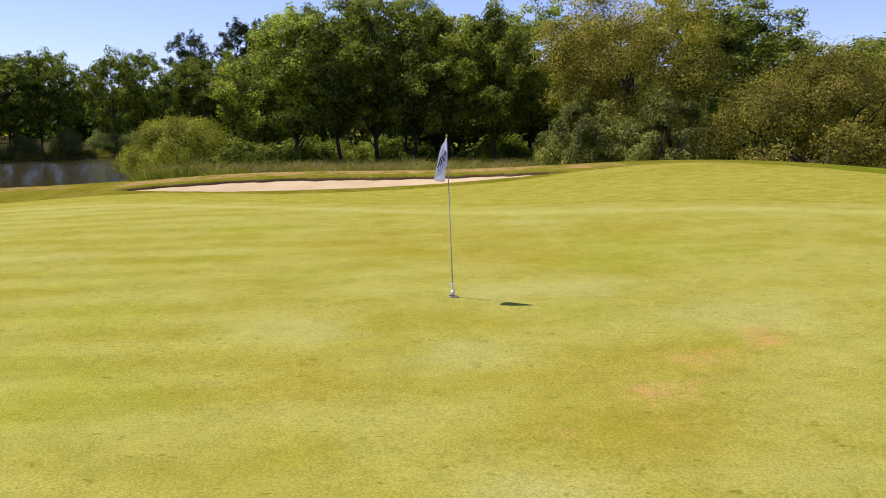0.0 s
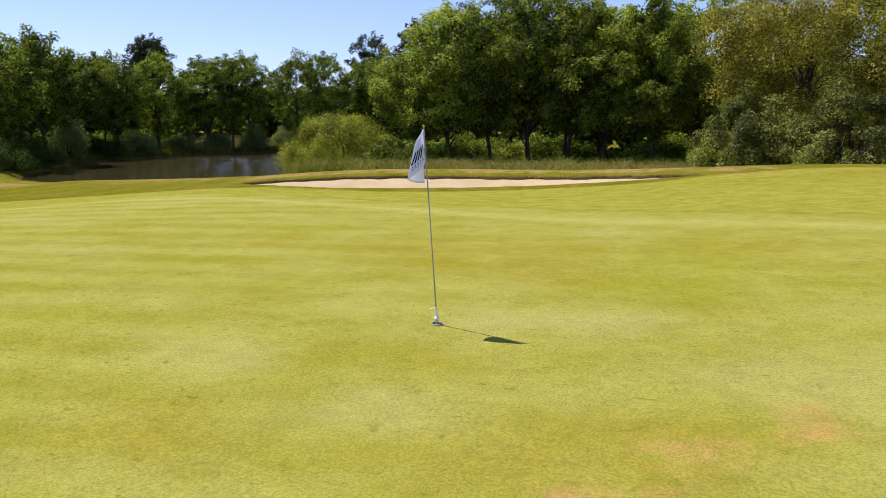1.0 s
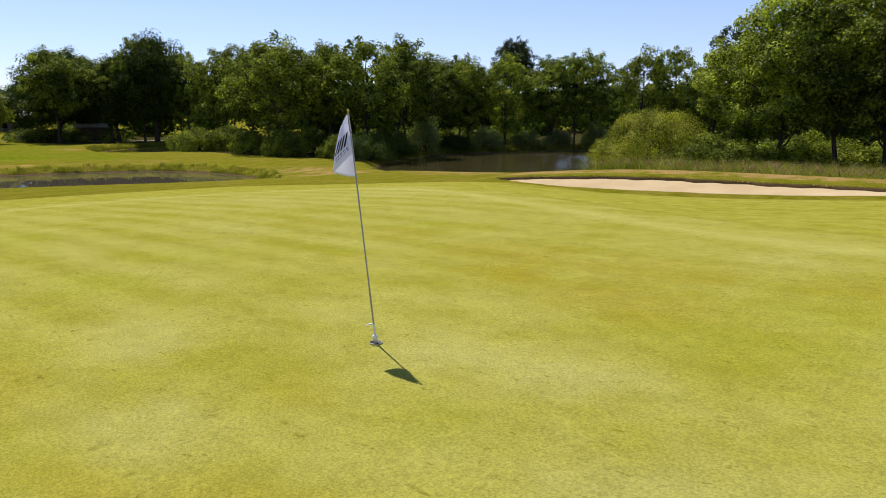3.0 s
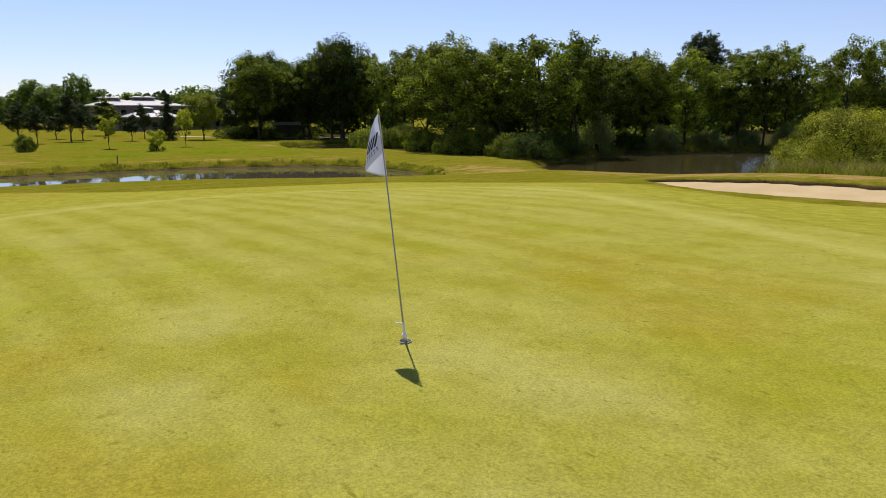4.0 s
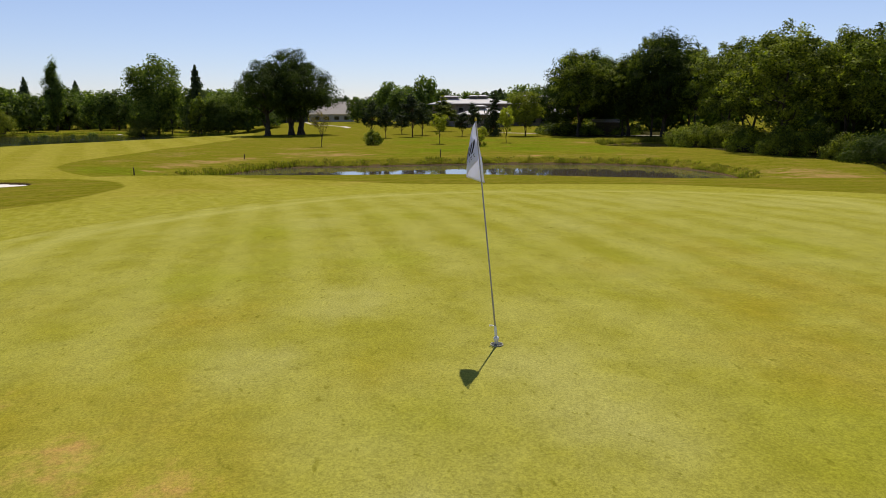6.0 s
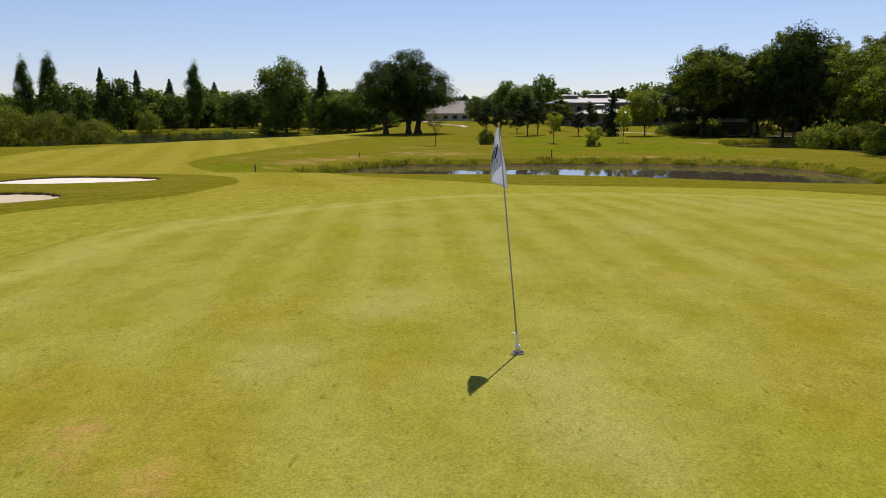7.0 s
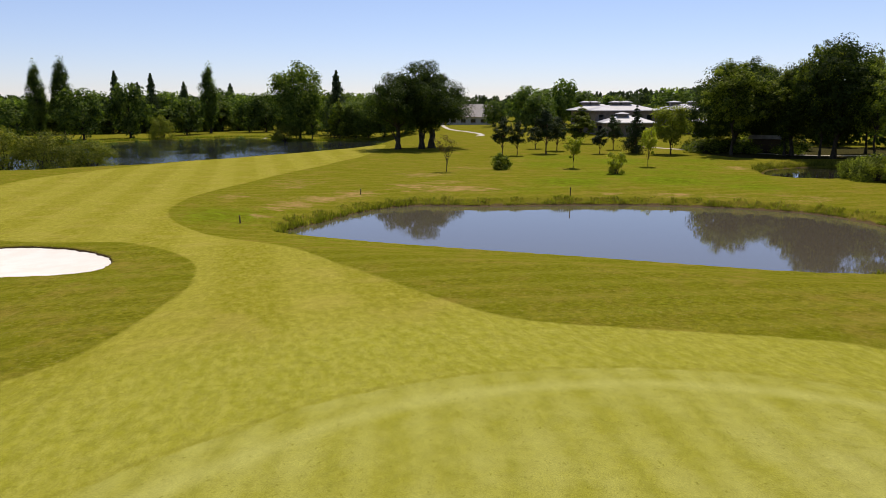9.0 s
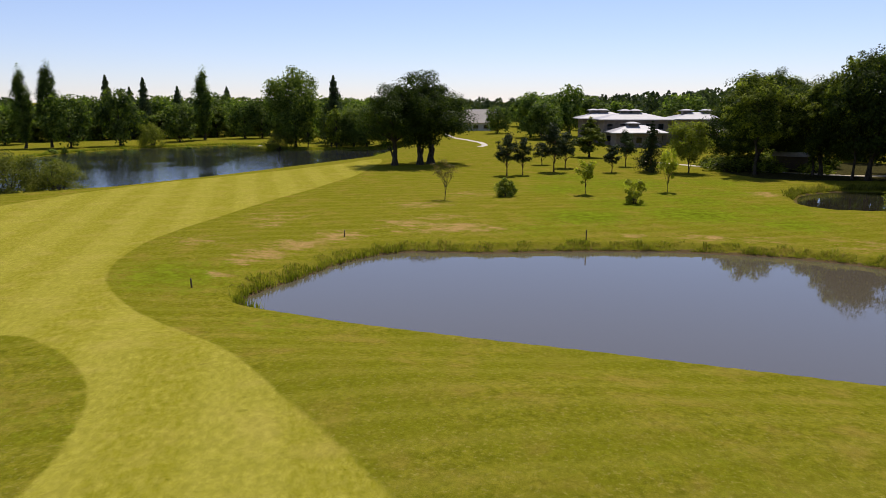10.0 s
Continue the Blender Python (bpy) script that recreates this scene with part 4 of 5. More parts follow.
def clubhouse():
    house = tagged(new("clubhouse"), "low pale clubhouse with a tiled gable roof", "building")
    house.matrix_basis = pose(-300, 5, -2.9, 0, 0, -90)
    part("wall", slab((-9, -5, -0.5), (9, 5, 3.2)), WALL_PALE, house)
    bm = bmesh.new()
    pts = [(-10, -6, 3.1), (10, -6, 3.1), (10, 6, 3.1), (-10, 6, 3.1), (-10, 0, 8.2), (10, 0, 8.2)]
    a = [bm.verts.new(p) for p in pts]
    for f_ in ((0, 1, 5, 4), (2, 3, 4, 5), (1, 2, 5), (3, 0, 4), (3, 2, 1, 0)):
        bm.faces.new([a[i] for i in f_])
    part("roof", bm, TILE, house, "weathered tiled roof")
    part("terrace_wall", slab((10, -4, -0.5), (30, 5, 2.8)), WALL_DARK, house)
    wing = part("terrace_roof", hip(11, 6, 1.2, 2.8, 0.2, 6), ROOF_ZINC, house, "pale flat-pitched terrace roof")
    wing.matrix_basis = pose(20, 1, 0)
    for i in range(6):
        part("post", slab((10.2 + 3.9 * i, 6.5, -0.3), (10.5 + 3.9 * i, 6.8, 2.8)), WALL_PALE, house)
    for i in range(4):
        win = part("window", slab((-7 + 4 * i, 4.98, 0.8), (-5 + 4 * i, 5.06, 2.3)), FRAME, house)
        part("pane", slab((-6.9 + 4 * i, 5.05, 0.9), (-5.1 + 4 * i, 5.09, 2.2)), GLASS, win)
    return house


clubhouse()

def shelter(x, y, turn):
    """An open timber hut: a shallow gable roof on posts, with a back wall and a bench."""
    hut = tagged(new("shelter"), "small dark timber shelter under the trees", "shelter")
    hut.matrix_basis = pose(x, y, on(x, y)[2], 0, 0, turn)
    bm = bmesh.new()
    a = [bm.verts.new(p) for p in ((-2.7, -1.7, 2.35), (2.7, -1.7, 2.35), (2.7, 1.7, 2.35), (-2.7, 1.7, 2.35), (-2.7, 0, 3.0), (2.7, 0, 3.0))]
    for f_ in ((0, 1, 5, 4), (2, 3, 4, 5), (1, 2, 5), (3, 0, 4), (3, 2, 1, 0)):
        bm.faces.new([a[i] for i in f_])
    part("roof", bm, TILE, hut, "weathered shingle roof")
    for sx in (-2.3, 2.3):
        for sy in (-1.3, 1.3):
            part("post", slab((sx - 0.08, sy - 0.08, -0.2), (sx + 0.08, sy + 0.08, 2.35)), POST_WOOD, hut)
    part("back_wall", slab((-2.2, 1.22, 0.0), (2.2, 1.30, 2.3)), POST_WOOD, hut)
    part("bench", slab((-1.9, 0.7, 0.40), (1.9, 1.15, 0.47)), POST_WOOD, hut)
    return hut


POST_WOOD = plain("post_wood", (0.11, 0.080, 0.045), 0.9, 0.0, 20, 0.4, 0.01)
shelter(-131.0, 60.2, 60)

# ---- path ----
GRAVEL = plain("pale_gravel", (0.48, 0.42, 0.33), 0.95, 0.0, 4, 0.15, 0.01)


def ribbon(name, points, width, material, label, category):
    p = np.array(points, float)
    t = np.linspace(0, len(p) - 1, 60)
    line = np.column_stack([np.interp(t, range(len(p)), p[:, k]) for k in (0, 1)])
    for _ in range(4):
        line[1:-1] = (line[:-2] + 2 * line[1:-1] + line[2:]) / 4
    way = unit(np.gradient(line, axis=0))
    side = np.stack([-way[:, 1], way[:, 0]], 1) * width / 2
    verts = []
    for q in (line + side, line + side * 0.9, line - side * 0.9, line - side):
        verts.append(np.column_stack([q, lie(q[:, 0], q[:, 1]) + 0.03]))
    verts[0][:, 2] -= 0.1
    verts[3][:, 2] -= 0.1
    n = len(line)
    faces = [(k * n + i, k * n + i + 1, (k + 1) * n + i + 1, (k + 1) * n + i) for k in range(3) for i in range(n - 1)]
    ob = new(name, fast_mesh(name, np.concatenate(verts), faces, True))
    ob.data.materials.append(material)
    return tagged(ob, label, category, "", "structure")


ribbon("path_club", [(-285, -5), (-255, -2), (-240, 0), (-226, 5), (-212, 9), (-200, 10.5), (-192, 9)], 1.7, GRAVEL, "pale gravel path winding over the grass", "path")
ribbon("path_wood", [(-150, 40), (-138, 47), (-128, 57), (-122, 66), (-122, 78)], 1.6, GRAVEL, "pale path below the trees by the water", "path")
ribbon("path_lake", [(-232, -80), (-236, -66), (-246, -58)], 2.0, GRAVEL, "pale sandy path on the far bank", "path")

# ---- pond posts ----
post = tagged(new("marker_post", lathe([(0.0, -0.3), (0.055, -0.3), (0.05, 0.85), (0.042, 0.9), (0.0, 0.91)], 9)), "short weathered wooden post on the pond bank", "post", "pond posts")
post.data.materials.append(POST_WOOD)
post.matrix_basis = pose(*on(-68.4, 18.2))
copy_thing(post, pose(*on(-51.5, -8.0, 0.3), 4, 3, 40))
copy_thing(post, pose(*on(-68.6, -1.9, 0.35), -3, 2, 80))


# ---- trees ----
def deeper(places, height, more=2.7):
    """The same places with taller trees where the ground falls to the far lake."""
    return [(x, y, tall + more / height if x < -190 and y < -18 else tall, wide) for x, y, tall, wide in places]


def plant(proto, places):
    """Copies of a tree: (x, y, height factor, width factor)."""
    rng = random.Random(len(places) * 31 + int(places[0][0] * 10))
    first = True
    for x, y, tall, wide in places:
        m = pose(*on(x, y), 0, 0, rng.uniform(0, 360)) @ Matrix.Diagonal((wide, wide, tall, 1))
        if first:
            proto.matrix_basis = m
            first = False
        else:
            keep = proto.scale.copy()
            proto.scale = (1, 1, 1)
            copy_thing(proto, m)
            proto.scale = keep


wood_label = "tall broadleaf tree with a dense green crown"
W1 = tree("broadleaf_tree", wood_label, "tree", NORTH_LEAF, BARK, 1, 14, 2.6, 4.1, 16500, 0.26, 120, girth=0.20, lobe=0.17, shape="upright", group="north wood")
W2 = tree("broadleaf_tree", wood_label, "tree", NORTH_LEAF, BARK, 2, 14, 2.9, 3.9, 16000, 0.26, 110, girth=0.18, lobe=0.17, shape="upright", group="north wood")
W3 = tree("broadleaf_tree", "tall broadleaf tree with a loose bright green crown", "tree", LIME_LEAF, BARK, 3, 13, 1.9, 3.8, 15000, 0.27, 100, girth=0.17, lobe=0.17, shape="upright", group="north wood")
plant(W3, [(-14.2, 60.0, 0.9, 1.0), (4.4, 54.0, 0.98, 0.9), (-3.2, 76, 1.18, 1.0)])
plant(W1, [(-10.8, 56.5, 0.93, 1.0), (-4.6, 57.2, 1.02, 1.0), (1.2, 57.6, 0.93, 1.0), (-8, 78, 1.2, 1.1), (6, 77, 1.12, 1.1), (14, 62, 0.9, 1.0)])
plant(W2, [(-7.8, 57.5, 1.0, 1.0), (-1.6, 58.0, 1.04, 1.0), (7.8, 60, 1.02, 1.1), (-13, 75, 1.15, 1.0), (0, 80, 1.2, 1.2), (21.5, 51, 0.92, 1.15), (26.8, 52, 0.74, 1.1), (31, 52.5, 0.72, 1.1), (17, 50, 0.95, 1.0)])

F1 = tree("broadleaf_tree", wood_label, "tree", OAK_LEAF, BARK, 11, 15, 3.2, 4.3, 7000, 0.41, 96, girth=0.2, lobe=0.18, shape="upright", group="west wood")
F2 = tree("broadleaf_tree", wood_label, "tree", OAK_LEAF, BARK, 12, 15, 3.6, 4.0, 6800, 0.41, 88, girth=0.18, lobe=0.18, shape="upright", group="west wood")
F3 = tree("broadleaf_tree", "broadleaf tree with a rounded light green crown", "tree", LIME_LEAF, BARK, 13, 14.5, 2.2, 4.8, 8500, 0.40, 100, girth=0.24, lobe=0.18, shape="upright", group="west wood")
plant(F3, [(-68.5, 57, 1.0, 1.1), (-64.9, 97, 1.02, 0.9), (-66, 89.4, 0.97, 0.9), (-52, 118, 1.15, 0.9)])
plant(F1, [(-69, 65, 0.96, 1.0), (-62.5, 72.3, 1.02, 1.0), (-66.5, 83, 0.88, 1.0), (-59.2, 102, 0.93, 1.0), (-56.7, 110, 1.05, 1.0), (-46.8, 136, 1.1, 1.1), (-73.5, 89, 0.95, 1.1), (-70, 78.5, 1.02, 1.0), (-112, 69, 1.0, 1.0), (-120, 67.2, 1.22, 1.15), (-38, 137, 1.1, 1.1), (-29, 134, 1.1, 1.1), (-124, 52, 1.07, 1.2), (-134, 60, 1.08, 1.2), (-82, 66, 1.0, 1.1), (-76, 58, 0.95, 1.0), (-89, 62, 1.0, 1.1), (-112, 78, 1.05, 1.0), (-10, 84, 1.05, 1.2), (4, 86, 1.05, 1.2), (16, 78, 1.0, 1.2), (26, 66, 0.95, 1.2), (36, 60, 0.8, 1.2), (-12, 130, 1.1, 1.3)])
plant(F2, [(-60.7, 63.8, 0.95, 1.1), (-70, 92, 0.95, 1.0), (-61, 104, 0.98, 1.0), (-57.6, 106, 1.0, 1.0), (-51, 128, 1.15, 1.1), (-42, 134, 1.12, 1.1), (-23, 132, 1.05, 1.1), (-127, 75.6, 1.17, 1.2), (-123, 60.3, 0.98, 1.1), (-117, 63.3, 1.23, 1.1), (-113, 86, 1.15, 1.1), (-88, 78, 1.0, 1.1), (-79, 74, 1.0, 1.1), (-139, 64.4, 0.9, 1.2), (-18, 140, 1.1, 1.2)])

PINE = tree("pine_tree", "tall dark pine with a dense clumped crown", "pine", NEEDLE, PINE_BARK, 21, 26.5, 11, 4.6, 4600, 0.55, 64, girth=0.3, lobe=0.22, shape="upright", group="pines")
plant(PINE, [(-123, 178.4, 1.07, 1.2), (-119, 172, 1.02, 1.1), (-54, 162.5, 0.95, 1.0), (-43, 160.7, 1.04, 1.0), (-38, 165, 1.08, 0.9), (-128, 186, 1.0, 1.0)])

OLIVE = tree("willow_tree", "large olive-green willow with fine dense leaves", "tree", OLIVE_LEAF, BARK, 31, 11.8, 1.0, 5.2, 46000, 0.155, 150, stems=3, girth=0.24, lobe=0.16)
plant(OLIVE, [(11.3, 43.2, 1.0, 1.0)])
OBUSH = shrub("willow_bush", "broad olive-green willow bush with fine leaves", OLIVE_LEAF, 32, 6.4, 5.2, 38000, 0.14, 150, 0.15, inner=0.8)
plant(OBUSH, [(18.3, 34.5, 1.0, 1.0), (26, 37, 0.9, 0.9)])
ELDER = shrub("elder_bush", "grey-green bush with pale glossy leaves", ELDER_LEAF, 33, 4.9, 2.3, 16000, 0.14, 70, 0.19, inner=0.75, group="grey bushes")
plant(ELDER, [(8.0, 38.8, 1.0, 1.0), (11.6, 36.0, 0.9, 1.0), (10.2, 37.8, 0.62, 0.9)])
ROUND = shrub("round_bush", "rounded yellow-green bush at the lake shore", BUSH_LEAF, 34, 5.3, 3.9, 36000, 0.145, 120, 0.20, inner=0.78)
plant(ROUND, [(-19.4, 55.2, 1.0, 1.0)])
LOWB = shrub("low_bush", "low bright green bush under the trees", LIME_LEAF, 35, 2.6, 2.2, 4200, 0.21, 44, 0.24, group="undergrowth")
plant(LOWB, [(-15.0, 54.6, 1.1, 1.3), (-12.5, 54.0, 0.9, 1.0), (-10.6, 54.6, 0.8, 0.8), (-11.5, 65, 1.2, 1.2), (6.5, 65, 1.2, 1.2), (-9, 64, 1.0, 1.2), (-5, 65, 1.2, 1.1), (4.6, 58.2, 1.1, 1.0), (6.3, 56.4, 0.9, 0.9), (15.6, 39.5, 1.4, 0.8), (16.5, 37, 1.2, 0.7), (-64, 54, 1.2, 1.2), (-66, 60, 1.3, 1.2), (-58.5, 57, 1.0, 1.0), (-72, 55, 1.1, 1.2), (-82, 58, 1.3, 1.3), (-83, 54, 1.2, 1.2), (-85.5, 60, 1.3, 1.2), (-86, 53.6, 1.0, 1.0)])
UNDER = shrub("undergrowth_bush", "leafy undergrowth bush filling the shade in the wood", OAK_LEAF, 38, 2.4, 2.4, 800, 0.45, 26, 0.34, group="undergrowth")
spots = random.Random(5)
under = [(spots.uniform(-20, 34), spots.uniform(68, 90), spots.uniform(0.8, 1.4), spots.uniform(1.0, 1.6)) for _ in range(22)]
under += [(-62 - spots.uniform(4, 28), spots.uniform(56, 110), spots.uniform(0.7, 1.3), spots.uniform(0.9, 1.5)) for _ in range(26)]
under += [(-50 + spots.uniform(-4, 30), spots.uniform(134, 150), spots.uniform(0.8, 1.4), spots.uniform(1.2, 1.8)) for _ in range(10)]
# bushes added to fill the black shade below the wood's edge
under += [(-131, 49.5, 0.9, 1.3), (-134, 52.5, 1.1, 1.3), (-129, 56, 0.8, 1.2), (-137, 50, 0.9, 1.2), (-126.5, 62, 0.7, 1.1), (-140, 56, 1.2, 1.5), (-136, 66, 1.0, 1.4), (-143, 62, 1.3, 1.6)]
plant(UNDER, under)
SALLOW = shrub("sallow_bush", "pale grey-green bush on the lake bank", SALLOW_LEAF, 36, 3.0, 2.3, 4200, 0.22, 30, 0.3, group="bank bushes")
plant(SALLOW, [(-62.3, 76, 1.9, 1.0), (-63, 90, 1.1, 1.2), (-58.5, 103, 1.0, 1.1), (-55, 109, 1.3, 1.1), (-53, 117, 1.2, 1.2), (-60.4, 97, 0.9, 1.1), (-52, 123, 1.0, 1.1)])
DARKB = shrub("dark_bush", "dark green bush overhanging the lake", DARK_LEAF, 37, 3.2, 2.8, 4200, 0.24, 30, 0.3, group="bank bushes")
plant(DARKB, [(-57.5, 61, 1.0, 1.1), (-60.3, 67, 1.1, 1.1), (-54, 57.5, 0.9, 1.0), (-63.5, 83, 0.8, 1.0)])

PARK = tree("park_oak", "spreading dark oak standing alone on the fairway", "tree", DARK_LEAF, BARK, 41, 15.5, 3.8, 6.4, 12000, 0.44, 110, girth=0.55, lobe=0.2, shape="oak", group="fairway oaks")
plant(PARK, [(-138, -6, 0.90, 0.92), (-139.5, -1.6, 1.05, 0.95), (-141.5, 0.2, 0.88, 1.15)])
WPARK = tree("park_oak", "big dark broadleaf tree at the wood's edge", "tree", DARK_LEAF, BARK, 42, 16.5, 1.4, 6.2, 12000, 0.46, 100, girth=0.4, lobe=0.22, shape="oak", group="wood edge")
plant(WPARK, [(-131, 54.5, 1.0, 1.0), (-135, 60, 0.96, 0.9), (-123, 61.5, 0.92, 0.8), (-116, 65, 1.14, 0.95), (-142, 53.5, 0.66, 0.8)])

WILLOW = tree("tall_willow", "tall light green willow beyond the far lake", "tree", MID_LEAF, BARK, 51, 20.5, 1.5, 7.4, 7500, 0.85, 90, stems=2, girth=0.29)
plant(WILLOW, [(-231, -48.5, 1.2, 1.06), (-229, -26, 0.64, 0.85), (-235, -31, 0.66, 0.95)])
CONE = tree("cone_tree", "young cone-shaped light green tree", "tree", LIME_LEAF, BARK, 52, 8, 0.4, 2.2, 3000, 0.4, 34, girth=0.12, shape="cone", group="far lake bank")
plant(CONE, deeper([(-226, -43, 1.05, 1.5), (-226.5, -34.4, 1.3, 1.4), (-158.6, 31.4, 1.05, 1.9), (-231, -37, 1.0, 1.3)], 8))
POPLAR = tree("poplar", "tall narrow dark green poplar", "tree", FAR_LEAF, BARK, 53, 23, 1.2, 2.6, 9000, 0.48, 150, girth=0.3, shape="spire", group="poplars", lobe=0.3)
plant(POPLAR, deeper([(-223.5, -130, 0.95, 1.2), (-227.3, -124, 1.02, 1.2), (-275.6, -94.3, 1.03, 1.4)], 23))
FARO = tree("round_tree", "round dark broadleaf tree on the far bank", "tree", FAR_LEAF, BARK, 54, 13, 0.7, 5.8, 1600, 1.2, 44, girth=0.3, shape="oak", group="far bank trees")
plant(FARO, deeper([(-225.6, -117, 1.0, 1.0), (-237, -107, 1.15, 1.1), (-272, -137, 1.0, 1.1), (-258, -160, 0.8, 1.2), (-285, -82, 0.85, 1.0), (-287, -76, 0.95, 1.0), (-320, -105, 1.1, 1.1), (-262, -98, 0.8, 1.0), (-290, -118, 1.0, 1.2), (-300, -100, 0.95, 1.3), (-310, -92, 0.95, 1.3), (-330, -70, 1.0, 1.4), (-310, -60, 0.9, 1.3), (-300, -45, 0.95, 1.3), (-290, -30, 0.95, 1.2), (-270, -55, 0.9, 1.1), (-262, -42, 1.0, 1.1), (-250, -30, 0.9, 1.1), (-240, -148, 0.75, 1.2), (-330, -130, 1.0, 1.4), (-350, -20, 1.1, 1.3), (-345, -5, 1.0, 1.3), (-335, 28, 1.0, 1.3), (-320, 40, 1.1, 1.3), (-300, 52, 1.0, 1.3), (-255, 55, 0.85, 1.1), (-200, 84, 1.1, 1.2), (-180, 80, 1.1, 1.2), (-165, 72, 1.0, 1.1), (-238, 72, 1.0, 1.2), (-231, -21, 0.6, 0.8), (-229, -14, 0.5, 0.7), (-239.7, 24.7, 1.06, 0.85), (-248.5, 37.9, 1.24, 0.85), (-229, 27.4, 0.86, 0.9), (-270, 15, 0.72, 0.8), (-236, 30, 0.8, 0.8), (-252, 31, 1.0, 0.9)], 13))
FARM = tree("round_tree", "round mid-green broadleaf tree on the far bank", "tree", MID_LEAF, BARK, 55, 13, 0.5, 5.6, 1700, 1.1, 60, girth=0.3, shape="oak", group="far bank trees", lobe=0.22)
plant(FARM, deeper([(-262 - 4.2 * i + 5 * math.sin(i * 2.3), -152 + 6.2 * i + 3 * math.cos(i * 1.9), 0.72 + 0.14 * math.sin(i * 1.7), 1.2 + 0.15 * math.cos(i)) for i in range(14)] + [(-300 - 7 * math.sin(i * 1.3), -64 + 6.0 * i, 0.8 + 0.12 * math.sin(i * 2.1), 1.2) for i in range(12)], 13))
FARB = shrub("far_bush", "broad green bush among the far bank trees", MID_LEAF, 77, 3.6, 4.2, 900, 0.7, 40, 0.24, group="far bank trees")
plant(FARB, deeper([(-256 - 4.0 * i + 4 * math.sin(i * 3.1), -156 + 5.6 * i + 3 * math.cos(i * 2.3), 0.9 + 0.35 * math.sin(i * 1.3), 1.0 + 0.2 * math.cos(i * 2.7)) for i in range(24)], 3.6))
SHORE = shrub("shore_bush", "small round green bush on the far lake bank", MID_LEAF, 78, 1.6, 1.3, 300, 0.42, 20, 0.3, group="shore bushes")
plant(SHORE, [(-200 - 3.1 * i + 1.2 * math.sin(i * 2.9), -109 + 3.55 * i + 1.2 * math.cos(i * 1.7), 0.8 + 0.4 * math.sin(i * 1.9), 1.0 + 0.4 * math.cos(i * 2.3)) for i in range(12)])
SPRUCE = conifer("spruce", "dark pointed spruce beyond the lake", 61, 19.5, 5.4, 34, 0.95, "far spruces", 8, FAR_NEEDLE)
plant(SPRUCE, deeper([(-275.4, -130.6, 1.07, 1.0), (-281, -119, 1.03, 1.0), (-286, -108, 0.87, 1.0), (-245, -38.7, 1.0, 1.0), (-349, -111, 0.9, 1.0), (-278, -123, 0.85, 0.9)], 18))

YPINE = tree("young_pine", "young dark pine planted in the grass", "pine", NEEDLE, PINE_BARK, 62, 6.5, 1.3, 1.75, 2200, 0.32, 30, girth=0.10, group="planted trees")
plant(YPINE, [(-121, 13.4, 0.97, 1.0), (-122, 15.9, 0.86, 0.8), (-126.6, 21.2, 1.15, 1.3), (-134.3, 23.9, 0.92, 1.0), (-139.7, 20.3, 0.6, 0.9), (-126.3, 30.4, 0.66, 0.8), (-137.7, 34.8, 0.94, 0.9)])
SPRUCELET = conifer("bushy_spruce", "dark bushy spruce at the lawn edge", 63, 8.2, 2.9, 16, 0.42, "planted trees", 9)
plant(SPRUCELET, [(-127, 36.6, 1.0, 1.0)])
SAP = tree("sapling", "young yellow-green sapling on a thin trunk", "sapling", YOUNG_LEAF, BARK, 71, 4.2, 1.3, 1.15, 900, 0.30, 16, girth=0.05, lobe=0.32, group="planted trees")
plant(SAP, [(-97.8, 22.2, 1.05, 1.0), (-101.5, 33, 1.35, 1.0)])
YELLOW_TREE = tree("maple_tree", "yellow-green young maple at the wood's edge", "tree", MAPLE_LEAF, BARK, 76, 8.6, 1.5, 3.1, 3800, 0.42, 40, girth=0.12)
plant(YELLOW_TREE, [(-125.6, 42.3, 1.0, 1.0)])
SAP2 = shrub("young_shrub_tree", "small bushy yellow-green young tree", YOUNG_LEAF, 72, 3.4, 1.2, 800, 0.30, 16, 0.3, "planted trees")
plant(SAP2, [(-90.2, 26.6, 1.0, 1.0)])
THIN = tree("thin_sapling", "thin sapling with sparse brownish leaves", "sapling", DRY_LEAF, BARK, 73, 4.6, 2.2, 1.4, 420, 0.22, 18, stems=2, girth=0.06, lobe=0.3, group="planted trees")
plant(THIN, [(-92.5, 5.3, 1.0, 1.0)])
LONE = shrub("lone_bush", "small round dark green bush on the lawn", OAK_LEAF, 74, 2.4, 1.25, 1500, 0.26, 22, 0.32)
plant(LONE, [(-95.5, 12.6, 1.0, 1.0)])
HEDGE = shrub("waterside_bush", "broad leafy willow bush beside the far lake", HEDGE_LEAF, 75, 7.2, 4.4, 5200, 0.34, 44, 0.27, "lakeside bushes")
plant(HEDGE, [(-99, -51.5, 0.82, 0.95), (-97.5, -57, 0.95, 1.0), (-95, -62, 1.0, 1.1), (-102, -46.8, 0.62, 0.8), (-93, -68, 1.0, 1.1), (-225.5, -51.5, 0.8, 0.95), (-232, -94.4, 1.1, 0.9)])


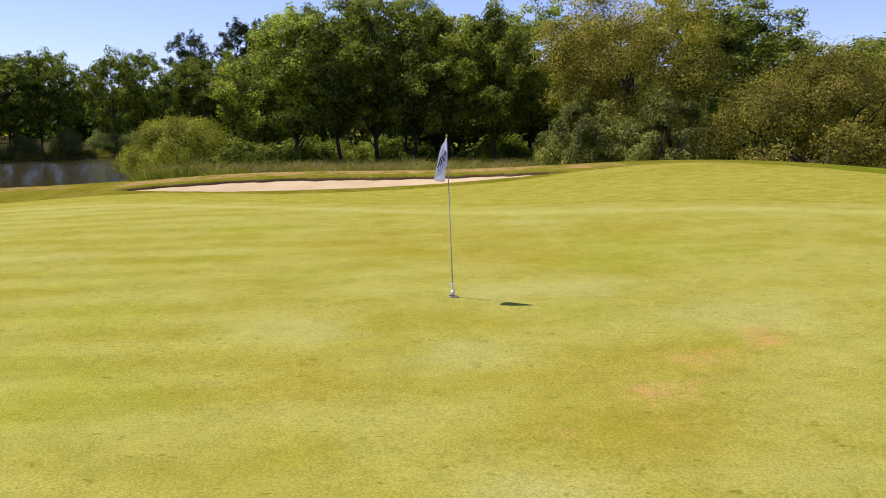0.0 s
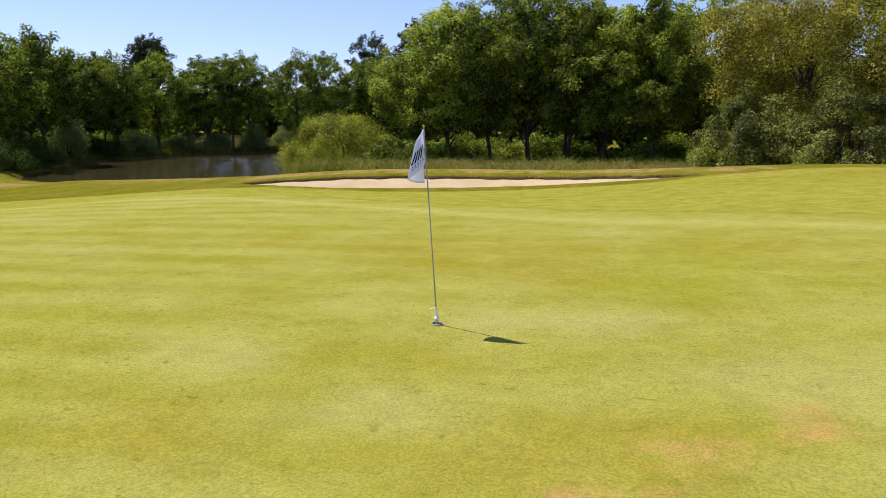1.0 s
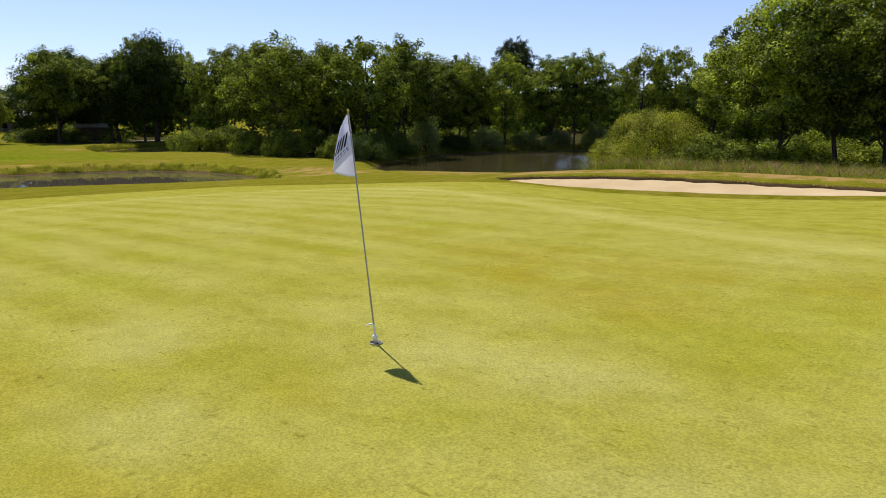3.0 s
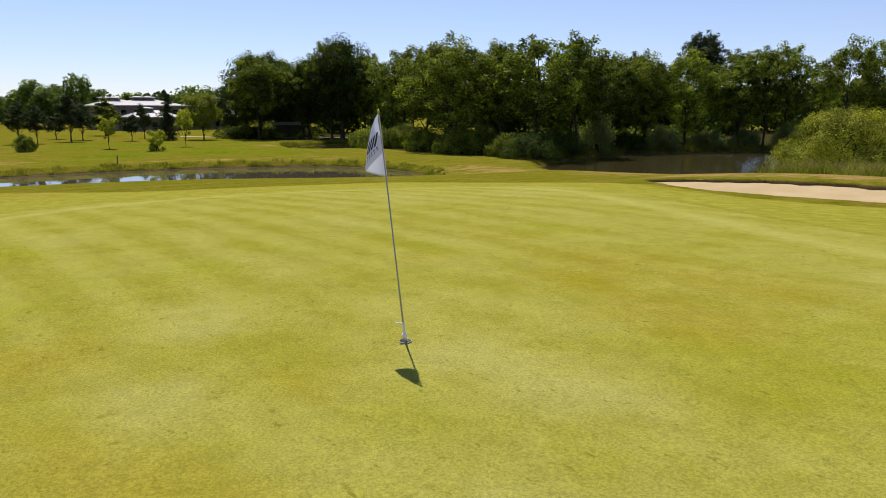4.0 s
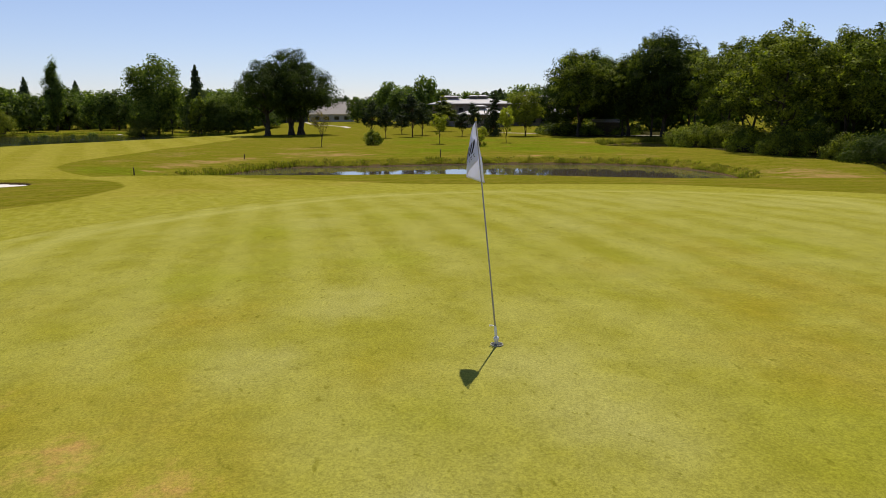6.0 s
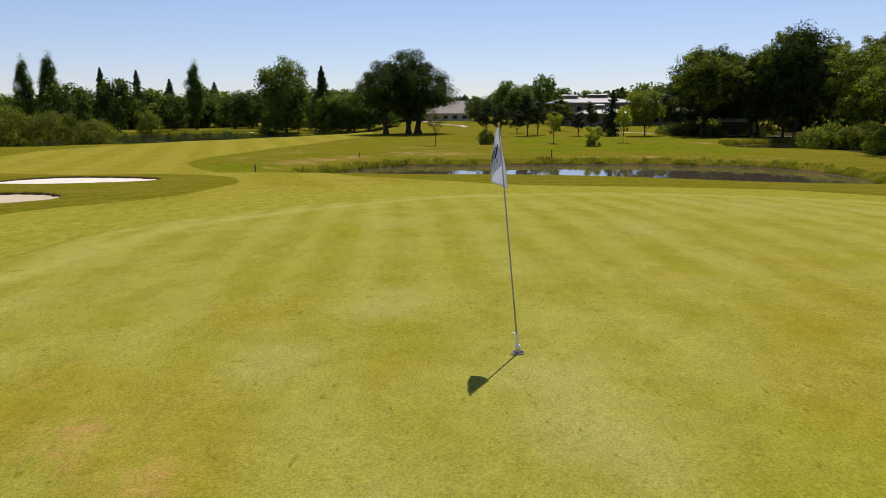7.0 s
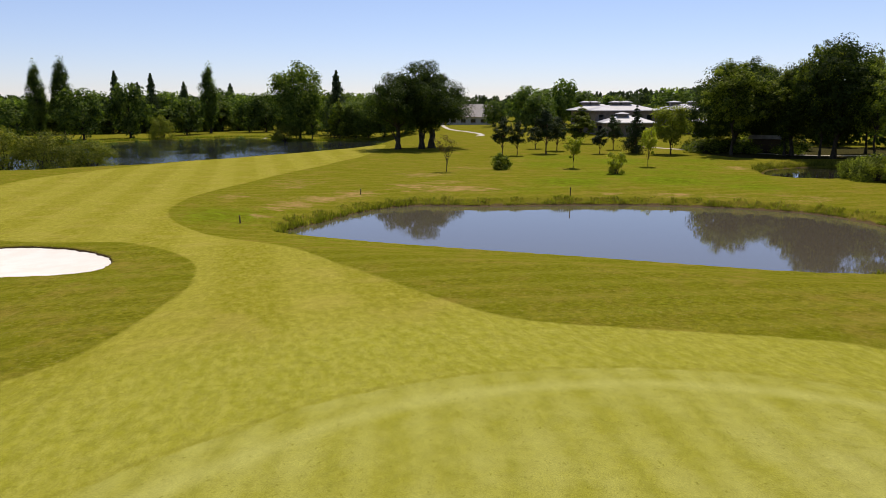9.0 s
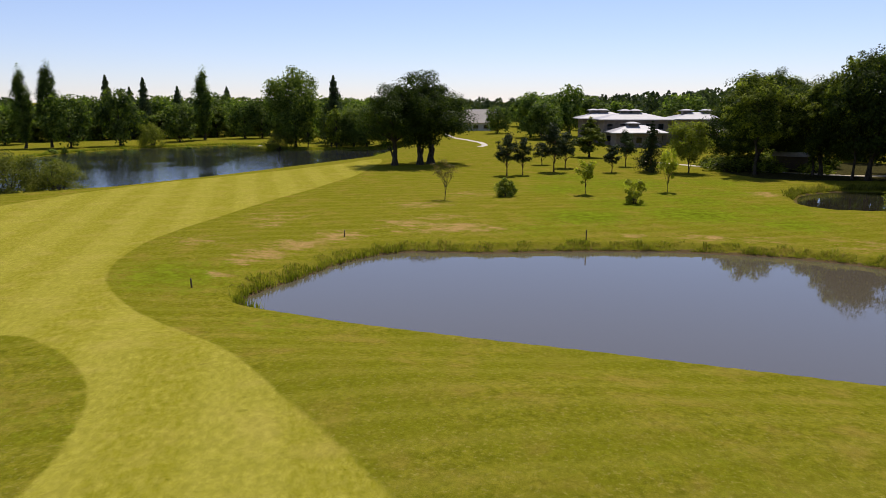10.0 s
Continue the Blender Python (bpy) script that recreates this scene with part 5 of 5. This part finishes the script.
# ---- far woods ----
def far_woods():
    """Distant mixed woods on the rise behind the hotel."""
    rng = np.random.default_rng(81)
    verts, faces, base = [], [], 0
    for i in range(640):
        a = rng.uniform(-0.75, 0.62)
        d = rng.uniform(400, 640)
        x, y = -d * math.cos(a), 10 + d * math.sin(a)
        z = float(lie(np.array([x]), np.array([y]))[0]) - 2.0 + 6 * math.exp(-((a - 0.34) / 0.17) ** 2)
        tall, wide = rng.uniform(9, 14.5), rng.uniform(3.0, 5.5)
        pointed = rng.random() < 0.55 and a > -0.2
        m = 100
        k = rng.random((m, 1)) ** 0.75
        b = rng.uniform(0, 2 * math.pi, (m, 1))
        r = wide * ((1 - k) ** 0.75 if pointed else np.sqrt(np.maximum(0, 1 - (1.7 * k - 0.7) ** 2))) * rng.uniform(0.6, 1.1, (m, 1)) + 0.2
        p = np.concatenate([np.cos(b) * r, np.sin(b) * r, 0.05 * tall + 0.93 * tall * k], 1) + [x, y, z]
        o = np.concatenate([np.cos(b), np.sin(b), np.full((m, 1), 0.3)], 1)
        v, f = leaf_cards(rng, p, o, 2.0, 0.7, 0.4)
        verts.append(v)
        faces.append(f + base)
        base += len(v)
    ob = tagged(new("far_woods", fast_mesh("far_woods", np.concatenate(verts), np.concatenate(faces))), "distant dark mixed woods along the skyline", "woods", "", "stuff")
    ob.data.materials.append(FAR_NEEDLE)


far_woods()


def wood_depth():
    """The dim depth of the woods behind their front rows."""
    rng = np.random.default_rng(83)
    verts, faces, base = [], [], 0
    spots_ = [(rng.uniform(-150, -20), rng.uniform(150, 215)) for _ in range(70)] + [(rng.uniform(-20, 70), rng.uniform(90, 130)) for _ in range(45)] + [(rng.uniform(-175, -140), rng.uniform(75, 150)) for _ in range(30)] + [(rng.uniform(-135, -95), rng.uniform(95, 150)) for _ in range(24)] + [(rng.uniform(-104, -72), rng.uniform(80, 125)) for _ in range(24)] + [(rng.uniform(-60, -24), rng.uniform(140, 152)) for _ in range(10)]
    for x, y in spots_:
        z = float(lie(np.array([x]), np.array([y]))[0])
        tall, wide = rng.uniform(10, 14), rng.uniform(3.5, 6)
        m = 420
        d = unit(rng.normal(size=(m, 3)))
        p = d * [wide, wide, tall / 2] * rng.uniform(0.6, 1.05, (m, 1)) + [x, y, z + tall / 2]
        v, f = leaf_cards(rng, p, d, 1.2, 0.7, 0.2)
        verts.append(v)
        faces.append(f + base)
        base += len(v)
    ob = tagged(new("wood_depth", fast_mesh("wood_depth", np.concatenate(verts), np.concatenate(faces))), "dark green leaf masses standing in for the dim depth of the woods", "woods", "", "stuff")
    # shade deep in the woods is put into this dark leaf colour
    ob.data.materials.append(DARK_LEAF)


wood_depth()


# ---- standing grass ----
def scatter(seed, count, x0, x1, y0, y1, keep):
    rng = np.random.default_rng(seed)
    p = np.column_stack([rng.uniform(x0, x1, count), rng.uniform(y0, y1, count)])
    p = p[keep(p[:, 0], p[:, 1], rng)]
    return np.column_stack([p, lie(p[:, 0], p[:, 1]) - 0.02])


meadow = scatter(91, 42000, -19, 9, 41, 56, lambda x, y, r: (away(LAKE, x, y) > 0.5) & (y > 42.5 + 1.5 * np.sin(x * 0.7) + 0.012 * (x + 4) ** 2) & (r.random(len(x)) < 0.85))
stand = 0.95 + 0.3 * np.sin(meadow[:, :1] * 0.9) * np.cos(meadow[:, 1:2] * 1.3) + 0.15 * np.sin(meadow[:, :1] * 3.1)
blades("long_grass", "tall unmown grass behind the bunker", meadow, 0.92 * stand, 0.035, MEADOW_BLADE, 92, 0.7)
blades("seeding_grass", "reddish seed heads in the tall grass", np.column_stack([meadow[::9, :2], meadow[::9, 2:] + 0.70 * stand[::9]]), 0.30, 0.05, SEED_HEAD, 93, 0.8)
POND_BANK = along(POND, 94, 26000, -0.15, 1.6, lambda x, y: (x < -52) | (y > 30))
swell = 0.5 + 0.5 * np.sin(POND_BANK[:, 0] * 0.9 + 1.3 * np.sin(POND_BANK[:, 1] * 0.7)) * np.cos(POND_BANK[:, 1] * 1.1)
swell += 0.25 * np.sin(POND_BANK[:, 0] * 3.1) * np.sin(POND_BANK[:, 1] * 2.7)
POND_BANK, swell = POND_BANK[swell > 0.10], np.maximum(swell[swell > 0.10] - 0.15, 0.05)
blades("bank_grass", "lush bank grass along the pond edge", POND_BANK[::2], 0.10 + 0.30 * swell[::2, None], 0.05, REED_BLADE, 95, 0.5)
blades("bank_grass", "dry straw-coloured grass along the pond edge", POND_BANK[1::2], 0.06 + 0.20 * swell[1::2, None], 0.04, STRAW_BLADE, 102, 0.6)
NEAR_BANK = along(POND, 96, 16000, -0.1, 0.4, lambda x, y: (x > -52) & (y <= 30))
blades("bank_grass", "short grass fringe along the pond edge", NEAR_BANK, 0.15, 0.03, REED_BLADE, 97, 0.5)
REEDS = along(POND, 103, 3600, -0.40, 0.5, lambda x, y: (x < -49) & (y < 3))
blades("pond_reeds", "green reeds at the narrow end of the pond", REEDS, 0.55, 0.05, REED_BLADE, 104, 0.2)
LAKE_BANK = along(LAKE, 98, 26000, -0.1, 4.0, lambda x, y: (x < -48) & (y > 62) | (x > -27) & (y > 58))
blades("lake_grass", "tall rough grass on the lake bank", LAKE_BANK, 0.6, 0.06, GRASS_BLADE, 99, 0.4)
CANAL_BANK = along(CANAL, 105, 9000, -0.1, 1.5, lambda x, y: (x < -98) | (y > 55))
blades("canal_grass", "rough grass beside the still water", CANAL_BANK, 0.6, 0.06, GRASS_BLADE, 106, 0.4)
FAR_BANK = along(FAR_LAKE, 100, 16000, -0.1, 2.2, lambda x, y: (x < -196) | (y < -75))
blades("far_bank_grass", "tufted grass along the far lake", FAR_BANK, 0.7, 0.10, REED_BLADE, 101, 0.4)
